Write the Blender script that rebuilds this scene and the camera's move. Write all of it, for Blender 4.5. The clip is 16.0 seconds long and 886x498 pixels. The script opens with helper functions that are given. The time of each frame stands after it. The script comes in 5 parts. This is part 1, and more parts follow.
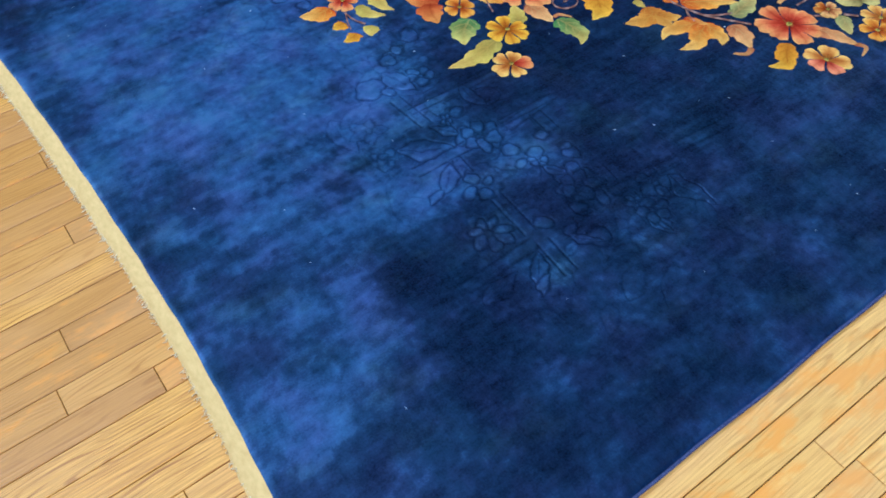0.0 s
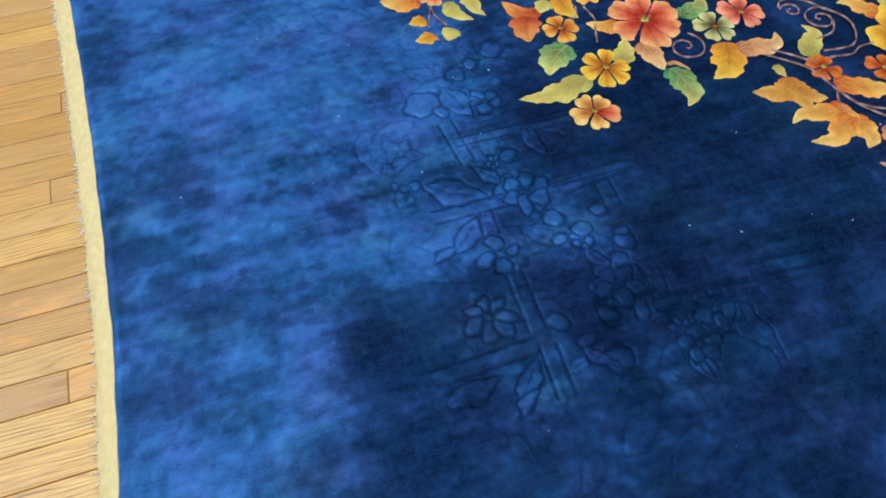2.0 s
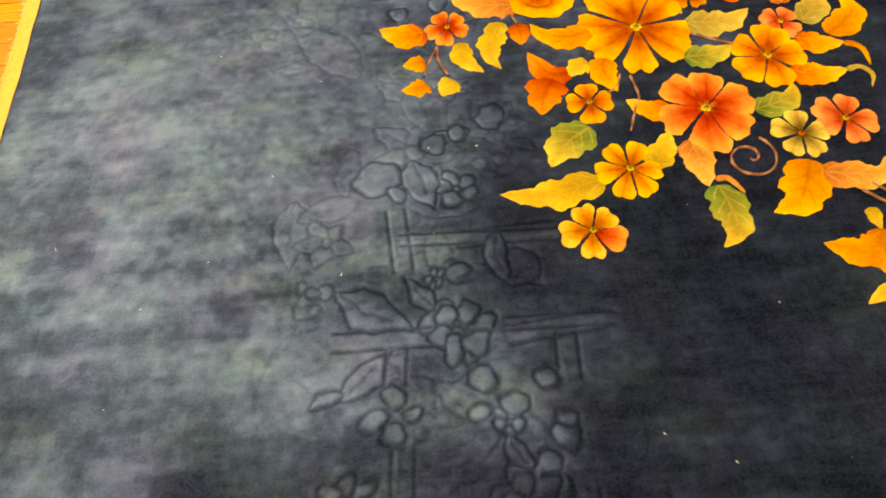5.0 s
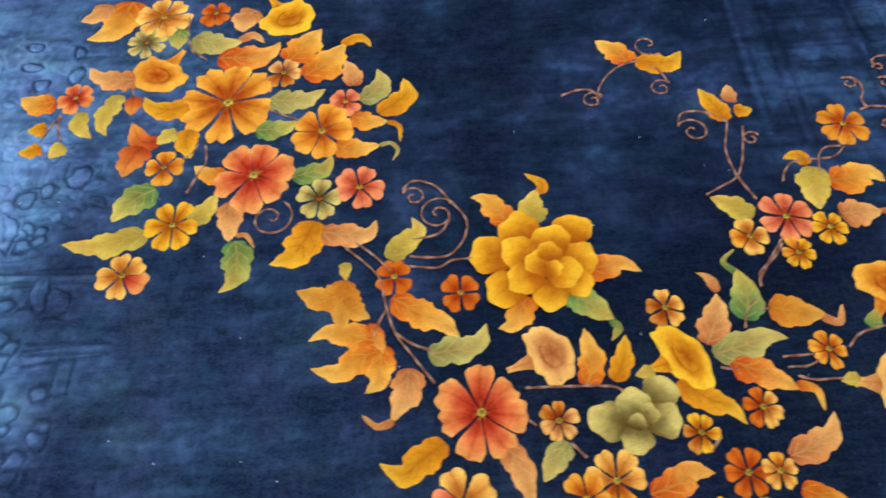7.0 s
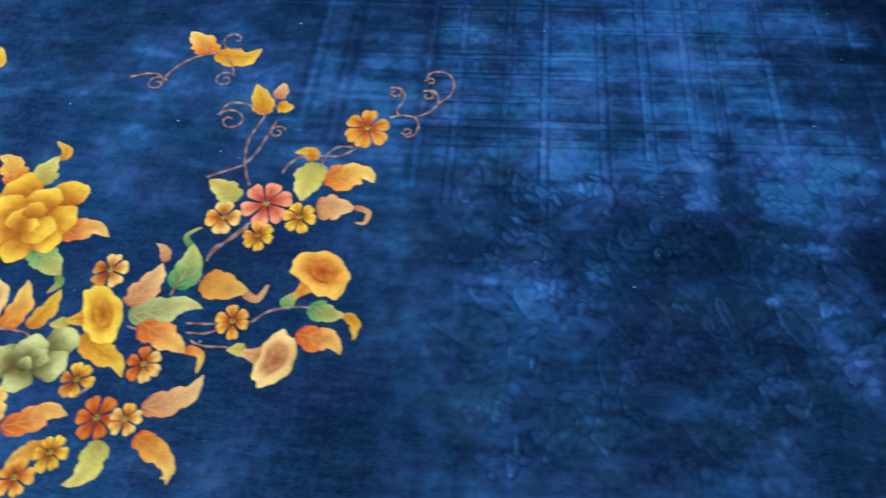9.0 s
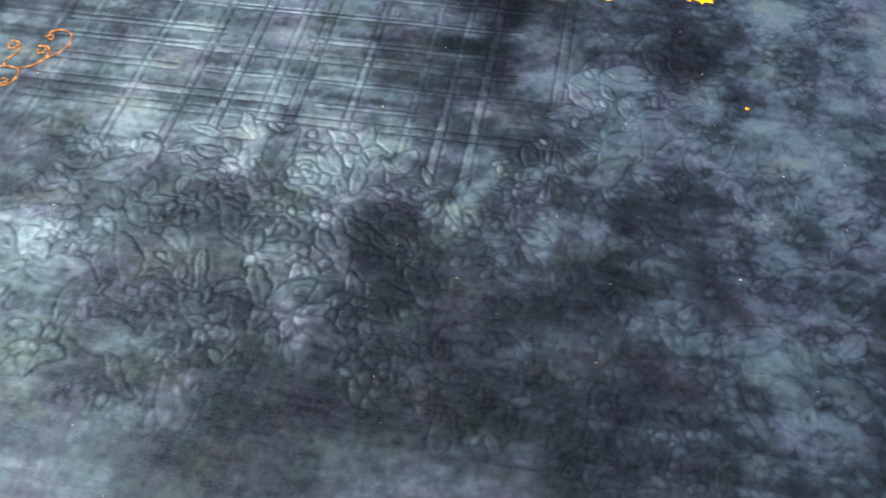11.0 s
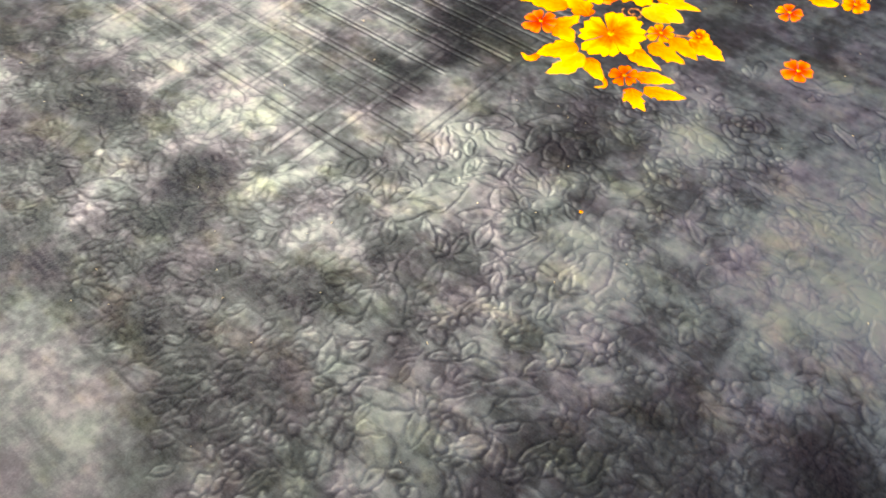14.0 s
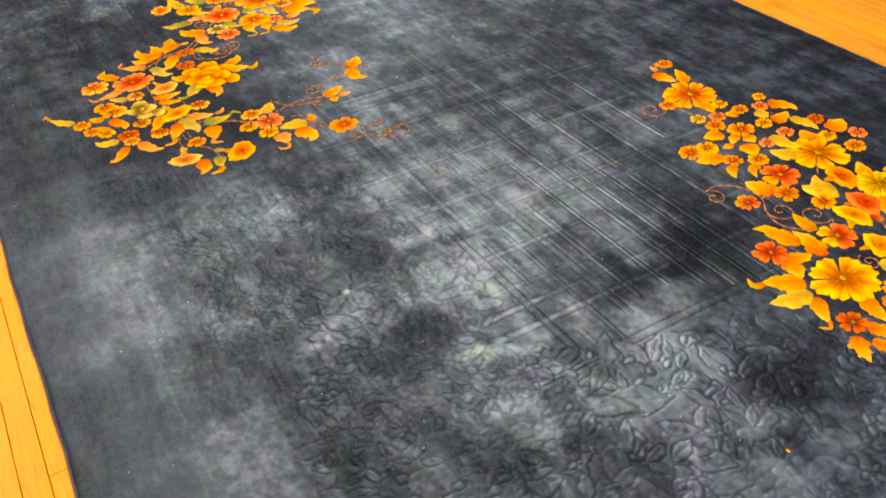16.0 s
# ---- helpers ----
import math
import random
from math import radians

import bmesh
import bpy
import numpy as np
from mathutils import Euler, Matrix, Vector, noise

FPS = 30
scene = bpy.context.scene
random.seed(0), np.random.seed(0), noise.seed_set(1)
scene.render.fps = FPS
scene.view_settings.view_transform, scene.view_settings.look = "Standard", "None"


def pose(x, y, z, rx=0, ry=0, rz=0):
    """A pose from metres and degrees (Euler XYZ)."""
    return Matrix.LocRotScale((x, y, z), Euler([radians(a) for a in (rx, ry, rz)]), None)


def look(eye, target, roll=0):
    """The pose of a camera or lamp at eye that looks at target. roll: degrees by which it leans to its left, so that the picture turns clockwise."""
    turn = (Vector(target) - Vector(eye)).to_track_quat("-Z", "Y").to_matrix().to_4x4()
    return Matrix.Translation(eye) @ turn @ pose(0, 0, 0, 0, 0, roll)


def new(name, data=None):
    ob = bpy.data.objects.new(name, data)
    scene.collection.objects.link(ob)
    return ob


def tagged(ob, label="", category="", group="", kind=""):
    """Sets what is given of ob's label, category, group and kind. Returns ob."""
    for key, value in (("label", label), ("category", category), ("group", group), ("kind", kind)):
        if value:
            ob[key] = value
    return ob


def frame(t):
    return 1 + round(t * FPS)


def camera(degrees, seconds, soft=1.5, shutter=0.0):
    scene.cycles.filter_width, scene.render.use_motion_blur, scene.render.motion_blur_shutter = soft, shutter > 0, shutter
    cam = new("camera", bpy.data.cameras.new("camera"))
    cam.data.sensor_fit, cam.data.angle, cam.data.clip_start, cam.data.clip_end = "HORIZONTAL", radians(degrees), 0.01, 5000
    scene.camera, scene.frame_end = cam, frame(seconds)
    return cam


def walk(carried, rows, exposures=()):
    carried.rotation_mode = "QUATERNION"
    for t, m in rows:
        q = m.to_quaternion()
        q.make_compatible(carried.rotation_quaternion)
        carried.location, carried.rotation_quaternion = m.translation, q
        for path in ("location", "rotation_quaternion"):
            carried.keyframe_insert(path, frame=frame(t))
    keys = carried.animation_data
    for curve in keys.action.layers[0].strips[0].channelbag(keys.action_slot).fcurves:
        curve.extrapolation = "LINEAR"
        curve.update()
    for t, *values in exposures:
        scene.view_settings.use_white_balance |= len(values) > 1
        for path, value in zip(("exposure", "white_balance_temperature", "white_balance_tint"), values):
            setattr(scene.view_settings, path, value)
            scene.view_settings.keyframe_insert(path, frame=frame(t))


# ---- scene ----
cam = camera(59.2, 16.0, 1.7, 0.3)
# seconds, place, turn
PATH = [
    (0, -0.015, -0.184, 1.106, 37.68, 1.74, -36.12),
    (0.5, -0.000, -0.164, 1.081, 37.43, 1.54, -32.15),
    (1, 0.047, -0.123, 1.046, 37.08, 1.30, -27.46),
    (1.5, 0.161, -0.073, 1.006, 36.40, 1.16, -22.57),
    (2, 0.315, -0.050, 0.997, 36.06, 1.04, -18.28),
    (2.5, 0.452, 0.015, 0.940, 35.36, 0.85, -14.45),
    (3, 0.545, 0.110, 0.804, 34.86, 1.08, -10.84),
    (5.5, 0.810, 0.253, 0.923, 33.96, 3.35, -3.03),
    (6, 1.008, 0.148, 1.014, 34.78, 2.72, -3.03),
    (6.5, 1.199, 0.126, 1.052, 34.64, 2.10, -3.36),
    (7, 1.410, 0.119, 1.079, 34.58, 1.72, -3.01),
    (7.5, 1.622, 0.091, 1.095, 34.68, 1.15, -1.97),
    (8, 1.853, 0.031, 1.109, 35.20, 0.44, -0.52),
    (8.5, 2.081, 0.020, 1.105, 35.12, -0.30, 1.14),
    (9, 2.353, 0.003, 1.135, 35.26, -1.01, 2.77),
    (9.5, 2.653, -0.026, 1.169, 35.10, -0.80, 4.66),
    (10, 2.890, -0.053, 1.193, 35.08, -1.42, 5.76),
    (12.5, 3.984, 0.153, 1.233, 33.16, -0.54, 18.82),
    (13, 4.140, 0.218, 1.253, 33.43, -0.52, 24.55),
    (13.5, 4.244, 0.271, 1.266, 34.38, -0.18, 31.90),
    (14, 4.306, 0.300, 1.298, 36.28, 0.35, 40.14),
    (14.5, 4.321, 0.298, 1.333, 39.17, 0.86, 47.66),
    (15, 4.310, 0.257, 1.355, 42.54, 1.12, 53.16),
    (15.5, 4.302, 0.216, 1.371, 45.95, 1.29, 56.46),
    (16, 4.297, 0.202, 1.400, 49.16, 1.50, 58.04),
]
# seconds, stops, kelvin, tint
EXPOSURES = [
    (0.0, 0.3, 4050, -2), (2.0, 0.39, 4000, -6), (2.5, 0.46, 4250, -13), (3.0, 0.65, 5100, -12), (3.2, 0.68, 5600, -11), (4.0, 0.7, 7800, -8), (4.7, 0.7, 13000, -4), (5.3, 0.68, 26000, 4),
    (5.5, 0.6, 22000, 4), (6.0, 0.38, 11000, -2), (6.5, 0.24, 7500, -3), (7.0, 0.34, 5300, -4), (7.5, 0.36, 4400, -9), (8.0, 0.38, 4100, -11),
    (9.0, 0.6, 4000, -13), (9.5, 1.0, 4700, -20), (10.0, 1.24, 6500, -24),
    (10.2, 1.26, 7200, -24), (10.8, 1.5, 10000, -14), (11.4, 1.75, 15000, -6), (11.9, 1.95, 28000, 2), (12.3, 2.1, 90000, 7), (13.5, 2.08, 90000, 7),
    (14.0, 1.72, 65000, 8), (15.0, 1.05, 32000, 7), (16.0, 0.82, 18000, 3),
]
walk(cam, [(t, pose(x, y, z, rx, ry, rz)) for t, x, y, z, rx, ry, rz in PATH], EXPOSURES)

# ---- light: area lamps added in a closed room, none of them seen ----
world = bpy.data.worlds.new("world")
scene.world = world
world.use_nodes = True
world.node_tree.nodes["Background"].inputs["Color"].default_value = (0.9, 0.95, 1.0, 1)
world.node_tree.nodes["Background"].inputs["Strength"].default_value = 0.05


def added_lamp(x, y, z, sx, sy, power, target):
    data = bpy.data.lights.new("added_lamp", "AREA")
    data.shape, data.size, data.size_y, data.energy, data.color = "RECTANGLE", sx, sy, power, (1.0, 0.96, 0.9)
    ob = new("added_lamp", data)
    ob.matrix_world = look((x, y, z), target)
    return ob


# places and powers are set for the sheen and brightness of rug and boards
for x, y, power in ((-1.3, 1.5, 58), (1.7, 2.3, 66), (4.8, 1.7, 70), (-0.3, -1.3, 66), (2.4, -1.5, 40), (5.6, -1.3, 22)):
    added_lamp(x, y, 2.9, 1.3, 0.7, power, (x, y, 0))

FLOOR = -0.012          # the rug's pile tops lie at zero
LONG, WIDE = 5.2, 2.92  # the rug


# ---- materials ----
def nodes_of(name, rough=0.8, sheen=0.0):
    m = bpy.data.materials.new(name)
    m.use_nodes = True
    tree = m.node_tree
    bsdf = tree.nodes["Principled BSDF"]
    bsdf.inputs["Roughness"].default_value = rough
    bsdf.inputs["Specular IOR Level"].default_value = 0.02 if rough > 0.7 else 0.4
    bsdf.inputs["Sheen Weight"].default_value = sheen
    return m, tree, bsdf


def add(tree, kind, **values):
    n = tree.nodes.new(kind)
    for k, v in values.items():
        n.inputs[k.replace("_", " ")].default_value = v
    return n


def noise_at(tree, vector, scale, detail=3.0, rough=0.55):
    n = add(tree, "ShaderNodeTexNoise", Scale=scale, Detail=detail, Roughness=rough)
    tree.links.new(vector, n.inputs["Vector"])
    return n.outputs["Fac"]


def stretched(tree, vector, scale, turn=0.0):
    n = add(tree, "ShaderNodeMapping", Scale=scale, Rotation=(0, 0, radians(turn)))
    tree.links.new(vector, n.inputs["Vector"])
    return n.outputs["Vector"]


def ramp(tree, fac, stops):
    n = tree.nodes.new("ShaderNodeValToRGB")
    el = n.color_ramp.elements
    while len(el) < len(stops):
        el.new(0.5)
    for e, (at, col) in zip(el, stops):
        e.position, e.color = at, (*col, 1)
    tree.links.new(fac, n.inputs["Fac"])
    return n.outputs["Color"]


def sums(tree, op, a, b, c=None):
    n = tree.nodes.new("ShaderNodeMath")
    n.operation = op
    for i, v in enumerate((a, b, c)):
        if v is None:
            continue
        if isinstance(v, (int, float)):
            n.inputs[i].default_value = v
        else:
            tree.links.new(v, n.inputs[i])
    return n.outputs[0]


def blend(tree, kind, fac, a, b):
    n = tree.nodes.new("ShaderNodeMix")
    n.data_type, n.blend_type = "RGBA", kind
    for socket, v in ((n.inputs["Factor"], fac), (n.inputs["A"], a), (n.inputs["B"], b)):
        if isinstance(v, (int, float)):
            socket.default_value = v
        elif isinstance(v, tuple):
            socket.default_value = (*v, 1)
        else:
            tree.links.new(v, socket)
    return n.outputs["Result"]


def bumped(tree, bsdf, height, strength, distance):
    n = add(tree, "ShaderNodeBump", Strength=strength, Distance=distance)
    tree.links.new(height, n.inputs["Height"])
    tree.links.new(n.outputs["Normal"], bsdf.inputs["Normal"])


def place_of(tree):
    return tree.nodes.new("ShaderNodeNewGeometry").outputs["Position"]


def value_of(tree, name):
    n = tree.nodes.new("ShaderNodeAttribute")
    n.attribute_name = name
    return n.outputs["Fac"]


def field_material():
    m, tree, bsdf = nodes_of("blue_wool_pile", 0.95)
    bsdf.inputs["Specular IOR Level"].default_value = 0.02
    at = place_of(tree)
    pile_tone = value_of(tree, "pile_tone")
    weft = noise_at(tree, stretched(tree, at, (22, 110, 1)), 1.0, 4.0)
    warp = noise_at(tree, stretched(tree, at, (130, 30, 1)), 1.0, 4.0)
    grain = noise_at(tree, at, 260, 2.0)
    fleck = noise_at(tree, at, 95, 6.0, 0.82)
    for fine, much in ((fleck, 0.3), (weft, 0.17), (warp, 0.12), (grain, 0.24)):
        pile_tone = sums(tree, "ADD", pile_tone, sums(tree, "MULTIPLY_ADD", fine, much, -0.5 * much))
    # base colour follows the painted tone, relief shading included
    blue = ramp(tree, pile_tone, ((0.0, (0.0005, 0.0011, 0.005)), (0.3, (0.002, 0.0046, 0.021)), (0.62, (0.0108, 0.0245, 0.084)), (1.0, (0.028, 0.055, 0.13))))
    # uneven dye: teal, violet and yellowed places
    hue = noise_at(tree, stretched(tree, at, (8, 7, 1)), 1.0, 4.0, 0.65)
    teal = blend(tree, "MULTIPLY", ramp(tree, hue, ((0.45, (0, 0, 0)), (0.66, (1, 1, 1)))), blue, (0.92, 1.03, 0.94))
    violet = blend(tree, "MULTIPLY", ramp(tree, hue, ((0.34, (1, 1, 1)), (0.5, (0, 0, 0)))), teal, (1.2, 0.93, 1.02))
    faded = noise_at(tree, stretched(tree, at, (6, 9, 1)), 1.0, 4.0, 0.6)
    violet = blend(tree, "MULTIPLY", ramp(tree, faded, ((0.52, (0, 0, 0)), (0.72, (1, 1, 1)))), violet, (1.14, 1.07, 0.9))
    tree.links.new(violet, bsdf.inputs["Base Color"])
    bumped(tree, bsdf, noise_at(tree, at, 420, 3.0, 0.7), 0.55, 0.003)
    # the nap lies over to one side, and its flanks shine that way
    geo = tree.nodes.new("ShaderNodeNewGeometry")
    lean = tree.nodes.new("ShaderNodeVectorMath")
    nap = add(tree, "ShaderNodeCombineXYZ")
    nap_zone = value_of(tree, "nap_zone")
    tree.links.new(sums(tree, "MULTIPLY_ADD", nap_zone, 0.24, 0.68), nap.inputs["X"])
    tree.links.new(sums(tree, "MULTIPLY_ADD", nap_zone, 0.1, -0.08), nap.inputs["Y"])
    tree.links.new(nap.outputs[0], lean.inputs[1])
    tree.links.new(geo.outputs["Normal"], lean.inputs[0])
    gloss = tree.nodes.new("ShaderNodeBsdfAnisotropic")
    gloss.inputs["Roughness"].default_value = 0.5
    tree.links.new(lean.outputs[0], gloss.inputs["Normal"])
    shine = ramp(tree, pile_tone, ((0.0, (0.006, 0.009, 0.022)), (0.35, (0.04, 0.062, 0.125)), (0.8, (0.11, 0.157, 0.27))))
    tint = blend(tree, "MULTIPLY", ramp(tree, hue, ((0.45, (0, 0, 0)), (0.66, (1, 1, 1)))), shine, (0.9, 1.03, 0.94))
    tint = blend(tree, "MULTIPLY", ramp(tree, hue, ((0.34, (1, 1, 1)), (0.5, (0, 0, 0)))), tint, (1.09, 0.97, 1.02))
    tint = blend(tree, "MULTIPLY", ramp(tree, faded, ((0.52, (0, 0, 0)), (0.66, (1, 1, 1)))), tint, (1.1, 1.07, 0.9))
    # more gloss inside the nap zone, set by seen brightness
    zone_gain = add(tree, "ShaderNodeCombineColor")
    for channel in ("Red", "Green", "Blue"):
        tree.links.new(sums(tree, "MULTIPLY_ADD", nap_zone, 0.45, 0.5), zone_gain.inputs[channel])
    tint = blend(tree, "MULTIPLY", 1.0, tint, zone_gain.outputs[0])
    double = blend(tree, "ADD", 1.0, tint, tint)
    tree.links.new(double, gloss.inputs["Color"])
    both = tree.nodes.new("ShaderNodeAddShader")
    tree.links.new(bsdf.outputs[0], both.inputs[0])
    tree.links.new(gloss.outputs[0], both.inputs[1])
    tree.links.new(both.outputs[0], tree.nodes["Material Output"].inputs["Surface"])
    return m


def yarn_material(name, stops, veins=0.0, vein=(0.9, 0.55, 0.25)):
    m, tree, bsdf = nodes_of(name, 0.92, 0.0)
    at = place_of(tree)
    along, side = value_of(tree, "along"), value_of(tree, "side")
    wob = noise_at(tree, at, 60, 3.0)
    fac = sums(tree, "ADD", along, sums(tree, "MULTIPLY_ADD", wob, 0.36, -0.18))
    col = ramp(tree, fac, stops)
    if veins:
        # a midrib and ribs that slant off it
        mid = sums(tree, "LESS_THAN", side, 0.075)
        wave = sums(tree, "SINE", sums(tree, "MULTIPLY", sums(tree, "SUBTRACT", along, sums(tree, "MULTIPLY", side, 0.28)), 34.0), 0.0)
        ribs = sums(tree, "MULTIPLY", sums(tree, "GREATER_THAN", wave, 0.84), sums(tree, "LESS_THAN", side, 0.62))
        lines = sums(tree, "MAXIMUM", mid, ribs)
        lines = sums(tree, "MULTIPLY", lines, sums(tree, "LESS_THAN", fac, 0.6))
        col = blend(tree, "MIX", sums(tree, "MULTIPLY", lines, 0.85 * veins), col, vein)
        rim = ramp(tree, sums(tree, "ADD", side, sums(tree, "MULTIPLY_ADD", wob, 0.3, -0.15)), ((0.0, (0.82, 0.76, 0.72)), (0.5, (1, 1, 1)), (0.92, (1.24, 1.28, 1.25))))
        col = blend(tree, "MULTIPLY", 0.85, col, rim)
    if not veins:
        # dyed darker at the throat and along the petals' seams
        seam = ramp(tree, sums(tree, "ADD", side, sums(tree, "MULTIPLY_ADD", wob, 0.3, -0.15)), ((0.0, (0.72, 0.56, 0.5)), (0.2, (0.95, 0.9, 0.88)), (0.55, (1, 1, 1)), (0.95, (1.12, 1.2, 1.2))))
        col = blend(tree, "MULTIPLY", 0.85, col, seam)
        deep = ramp(tree, fac, ((0.15, (0.72, 0.5, 0.42)), (0.45, (0.92, 0.84, 0.8)), (0.75, (1.16, 1.2, 1.2))))
        col = blend(tree, "MULTIPLY", 0.9, col, deep)
    tone = noise_at(tree, at, 330, 2.0)
    col = blend(tree, "MULTIPLY", 0.55, col, ramp(tree, tone, ((0.3, (0.6, 0.57, 0.55)), (0.7, (1.1, 1.08, 1.08)))))
    patches = noise_at(tree, at, 22, 2.0)
    col = blend(tree, "MULTIPLY", 0.75, col, ramp(tree, patches, ((0.3, (0.72, 0.62, 0.56)), (0.7, (1.04, 1.06, 1.08)))))
    tree.links.new(col, bsdf.inputs["Base Color"])
    bumped(tree, bsdf, noise_at(tree, at, 450, 2.0, 0.7), 0.5, 0.003)
    return m


FIELD = field_material()
FLOWERS = {
    "coral": yarn_material("coral_yarn", ((0.0, (0.468, 0.252, 0.065)), (0.14, (0.38, 0.028, 0.012)), (0.45, (0.5, 0.075, 0.026)), (0.75, (0.6, 0.18, 0.05)), (0.95, (0.66, 0.29, 0.075)))),
    "vermilion": yarn_material("vermilion_yarn", ((0.0, (0.45, 0.17, 0.04)), (0.2, (0.4, 0.03, 0.012)), (0.6, (0.52, 0.085, 0.026)), (0.95, (0.62, 0.16, 0.045)))),
    "red": yarn_material("red_yarn", ((0.0, (0.45, 0.2, 0.05)), (0.2, (0.44, 0.06, 0.028)), (0.6, (0.59, 0.15, 0.065)), (0.95, (0.68, 0.24, 0.095)))),
    "orange": yarn_material("orange_yarn", ((0.0, (0.453, 0.176, 0.0144)), (0.25, (0.45, 0.075, 0.006)), (0.6, (0.543, 0.189, 0.0108)), (0.95, (0.574, 0.239, 0.0198)))),
    "amber": yarn_material("amber_yarn", ((0.0, (0.45, 0.2, 0.02)), (0.2, (0.4, 0.08, 0.006)), (0.6, (0.58, 0.21, 0.014)), (0.95, (0.68, 0.32, 0.036)))),
    "gold": yarn_material("gold_yarn", ((0.0, (0.4, 0.16, 0.005)), (0.25, (0.44, 0.15, 0.004)), (0.6, (0.62, 0.28, 0.008)), (0.95, (0.72, 0.4, 0.02)))),
    "rust": yarn_material("rust_yarn", ((0.0, (0.453, 0.22, 0.028)), (0.2, (0.34, 0.05, 0.004)), (0.6, (0.44, 0.09, 0.006)), (0.95, (0.48, 0.125, 0.009)))),
    "brown": yarn_material("brown_yarn", ((0.0, (0.226, 0.076, 0.0084)), (0.3, (0.302, 0.063, 0.0056)), (0.65, (0.392, 0.113, 0.0112)), (0.95, (0.514, 0.22, 0.0336)))),
    "apricot": yarn_material("apricot_yarn", ((0.0, (0.46, 0.25, 0.03)), (0.3, (0.46, 0.16, 0.02)), (0.65, (0.64, 0.3, 0.05)), (0.95, (0.74, 0.43, 0.09)))),
    "peach": yarn_material("peach_yarn", ((0.0, (0.3, 0.12, 0.04)), (0.35, (0.44, 0.17, 0.05)), (0.7, (0.62, 0.3, 0.085)), (0.95, (0.72, 0.39, 0.1)))),
    "sage": yarn_material("sage_yarn", ((0.0, (0.14, 0.12, 0.03)), (0.3, (0.2, 0.18, 0.05)), (0.65, (0.43, 0.33, 0.095)), (0.95, (0.58, 0.43, 0.12)))),
    "lime": yarn_material("lime_yarn", ((0.0, (0.3, 0.21, 0.02)), (0.35, (0.42, 0.28, 0.025)), (0.7, (0.55, 0.36, 0.04)), (0.95, (0.6, 0.4, 0.06)))),
    "green": yarn_material("green_yarn", ((0.0, (0.117, 0.168, 0.028)), (0.5, (0.294, 0.233, 0.036)), (0.95, (0.491, 0.326, 0.048)))),
}
LEAVES = {
    "gold": yarn_material("gold_leaf_yarn", ((0.0, (0.46, 0.15, 0.005)), (0.4, (0.56, 0.23, 0.007)), (0.7, (0.65, 0.32, 0.014)), (0.95, (0.72, 0.42, 0.035))), 0.5, (0.377, 0.126, 0.0036)),
    "orange": yarn_material("orange_leaf_yarn", ((0.0, (0.42, 0.05, 0.005)), (0.22, (0.5, 0.13, 0.009)), (0.5, (0.64, 0.27, 0.028)), (0.9, (0.76, 0.43, 0.08))), 0.55, (0.592, 0.315, 0.0486)),
    "rust": yarn_material("rust_leaf_yarn", ((0.0, (0.4, 0.035, 0.004)), (0.35, (0.5, 0.12, 0.012)), (0.8, (0.72, 0.35, 0.06))), 0.6, (0.589, 0.29, 0.0567)),
    "peach": yarn_material("peach_leaf_yarn", ((0.0, (0.34, 0.09, 0.028)), (0.4, (0.54, 0.22, 0.065)), (0.9, (0.74, 0.4, 0.12))), 0.5, (0.592, 0.365, 0.129)),
    "sage": yarn_material("sage_leaf_yarn", ((0.0, (0.2, 0.19, 0.06)), (0.45, (0.37, 0.3, 0.085)), (0.9, (0.58, 0.44, 0.12))), 0.5, (0.589, 0.405, 0.121)),
    "green": yarn_material("green_leaf_yarn", ((0.0, (0.06, 0.16, 0.045)), (0.4, (0.21, 0.24, 0.055)), (0.9, (0.57, 0.42, 0.085))), 0.45, (0.54, 0.398, 0.101)),
    "lime": yarn_material("lime_leaf_yarn", ((0.0, (0.3, 0.23, 0.04)), (0.45, (0.49, 0.34, 0.05)), (0.9, (0.66, 0.45, 0.085))), 0.4, (0.638, 0.42, 0.0791)),
    "amber": yarn_material("amber_leaf_yarn", ((0.0, (0.4, 0.11, 0.009)), (0.5, (0.54, 0.22, 0.02)), (0.9, (0.62, 0.32, 0.05))), 0.5, (0.566, 0.283, 0.0366)),
}
LEAVES["coral"] = LEAVES["red"] = yarn_material("coral_bud_yarn", ((0.0, (0.415, 0.063, 0.016)), (0.5, (0.514, 0.139, 0.024)), (0.9, (0.566, 0.226, 0.04))))
STEM = yarn_material("brown_stem_yarn", ((0.0, (0.16, 0.08, 0.06)), (0.5, (0.3, 0.165, 0.125)), (0.9, (0.48, 0.29, 0.215))))
CENTRE = {"sage": FLOWERS["rust"], "default": FLOWERS["green"], "gold": FLOWERS["green"]}


def plain_material(name, dark, light, scale, rough=0.9, bump=0.4, stretch=(1, 1, 1)):
    m, tree, bsdf = nodes_of(name, rough)
    at = stretched(tree, place_of(tree), stretch)
    tree.links.new(ramp(tree, noise_at(tree, at, scale, 4.0, 0.6), ((0.25, dark), (0.75, light))), bsdf.inputs["Base Color"])
    bumped(tree, bsdf, noise_at(tree, at, scale * 6, 3.0), bump, 0.003)
    return m


CREAM = plain_material("cream_cotton", (0.6, 0.37, 0.12), (0.74, 0.48, 0.175), 60, stretch=(2, 1, 1))
FRAY = plain_material("white_frayed_cotton", (0.7, 0.52, 0.28), (0.8, 0.64, 0.38), 80)
SELVAGE = plain_material("violet_blue_selvage", (0.025, 0.028, 0.07), (0.1, 0.1, 0.19), 220)
LINT = plain_material("white_lint", (0.56, 0.62, 0.7), (0.7, 0.76, 0.84), 60)
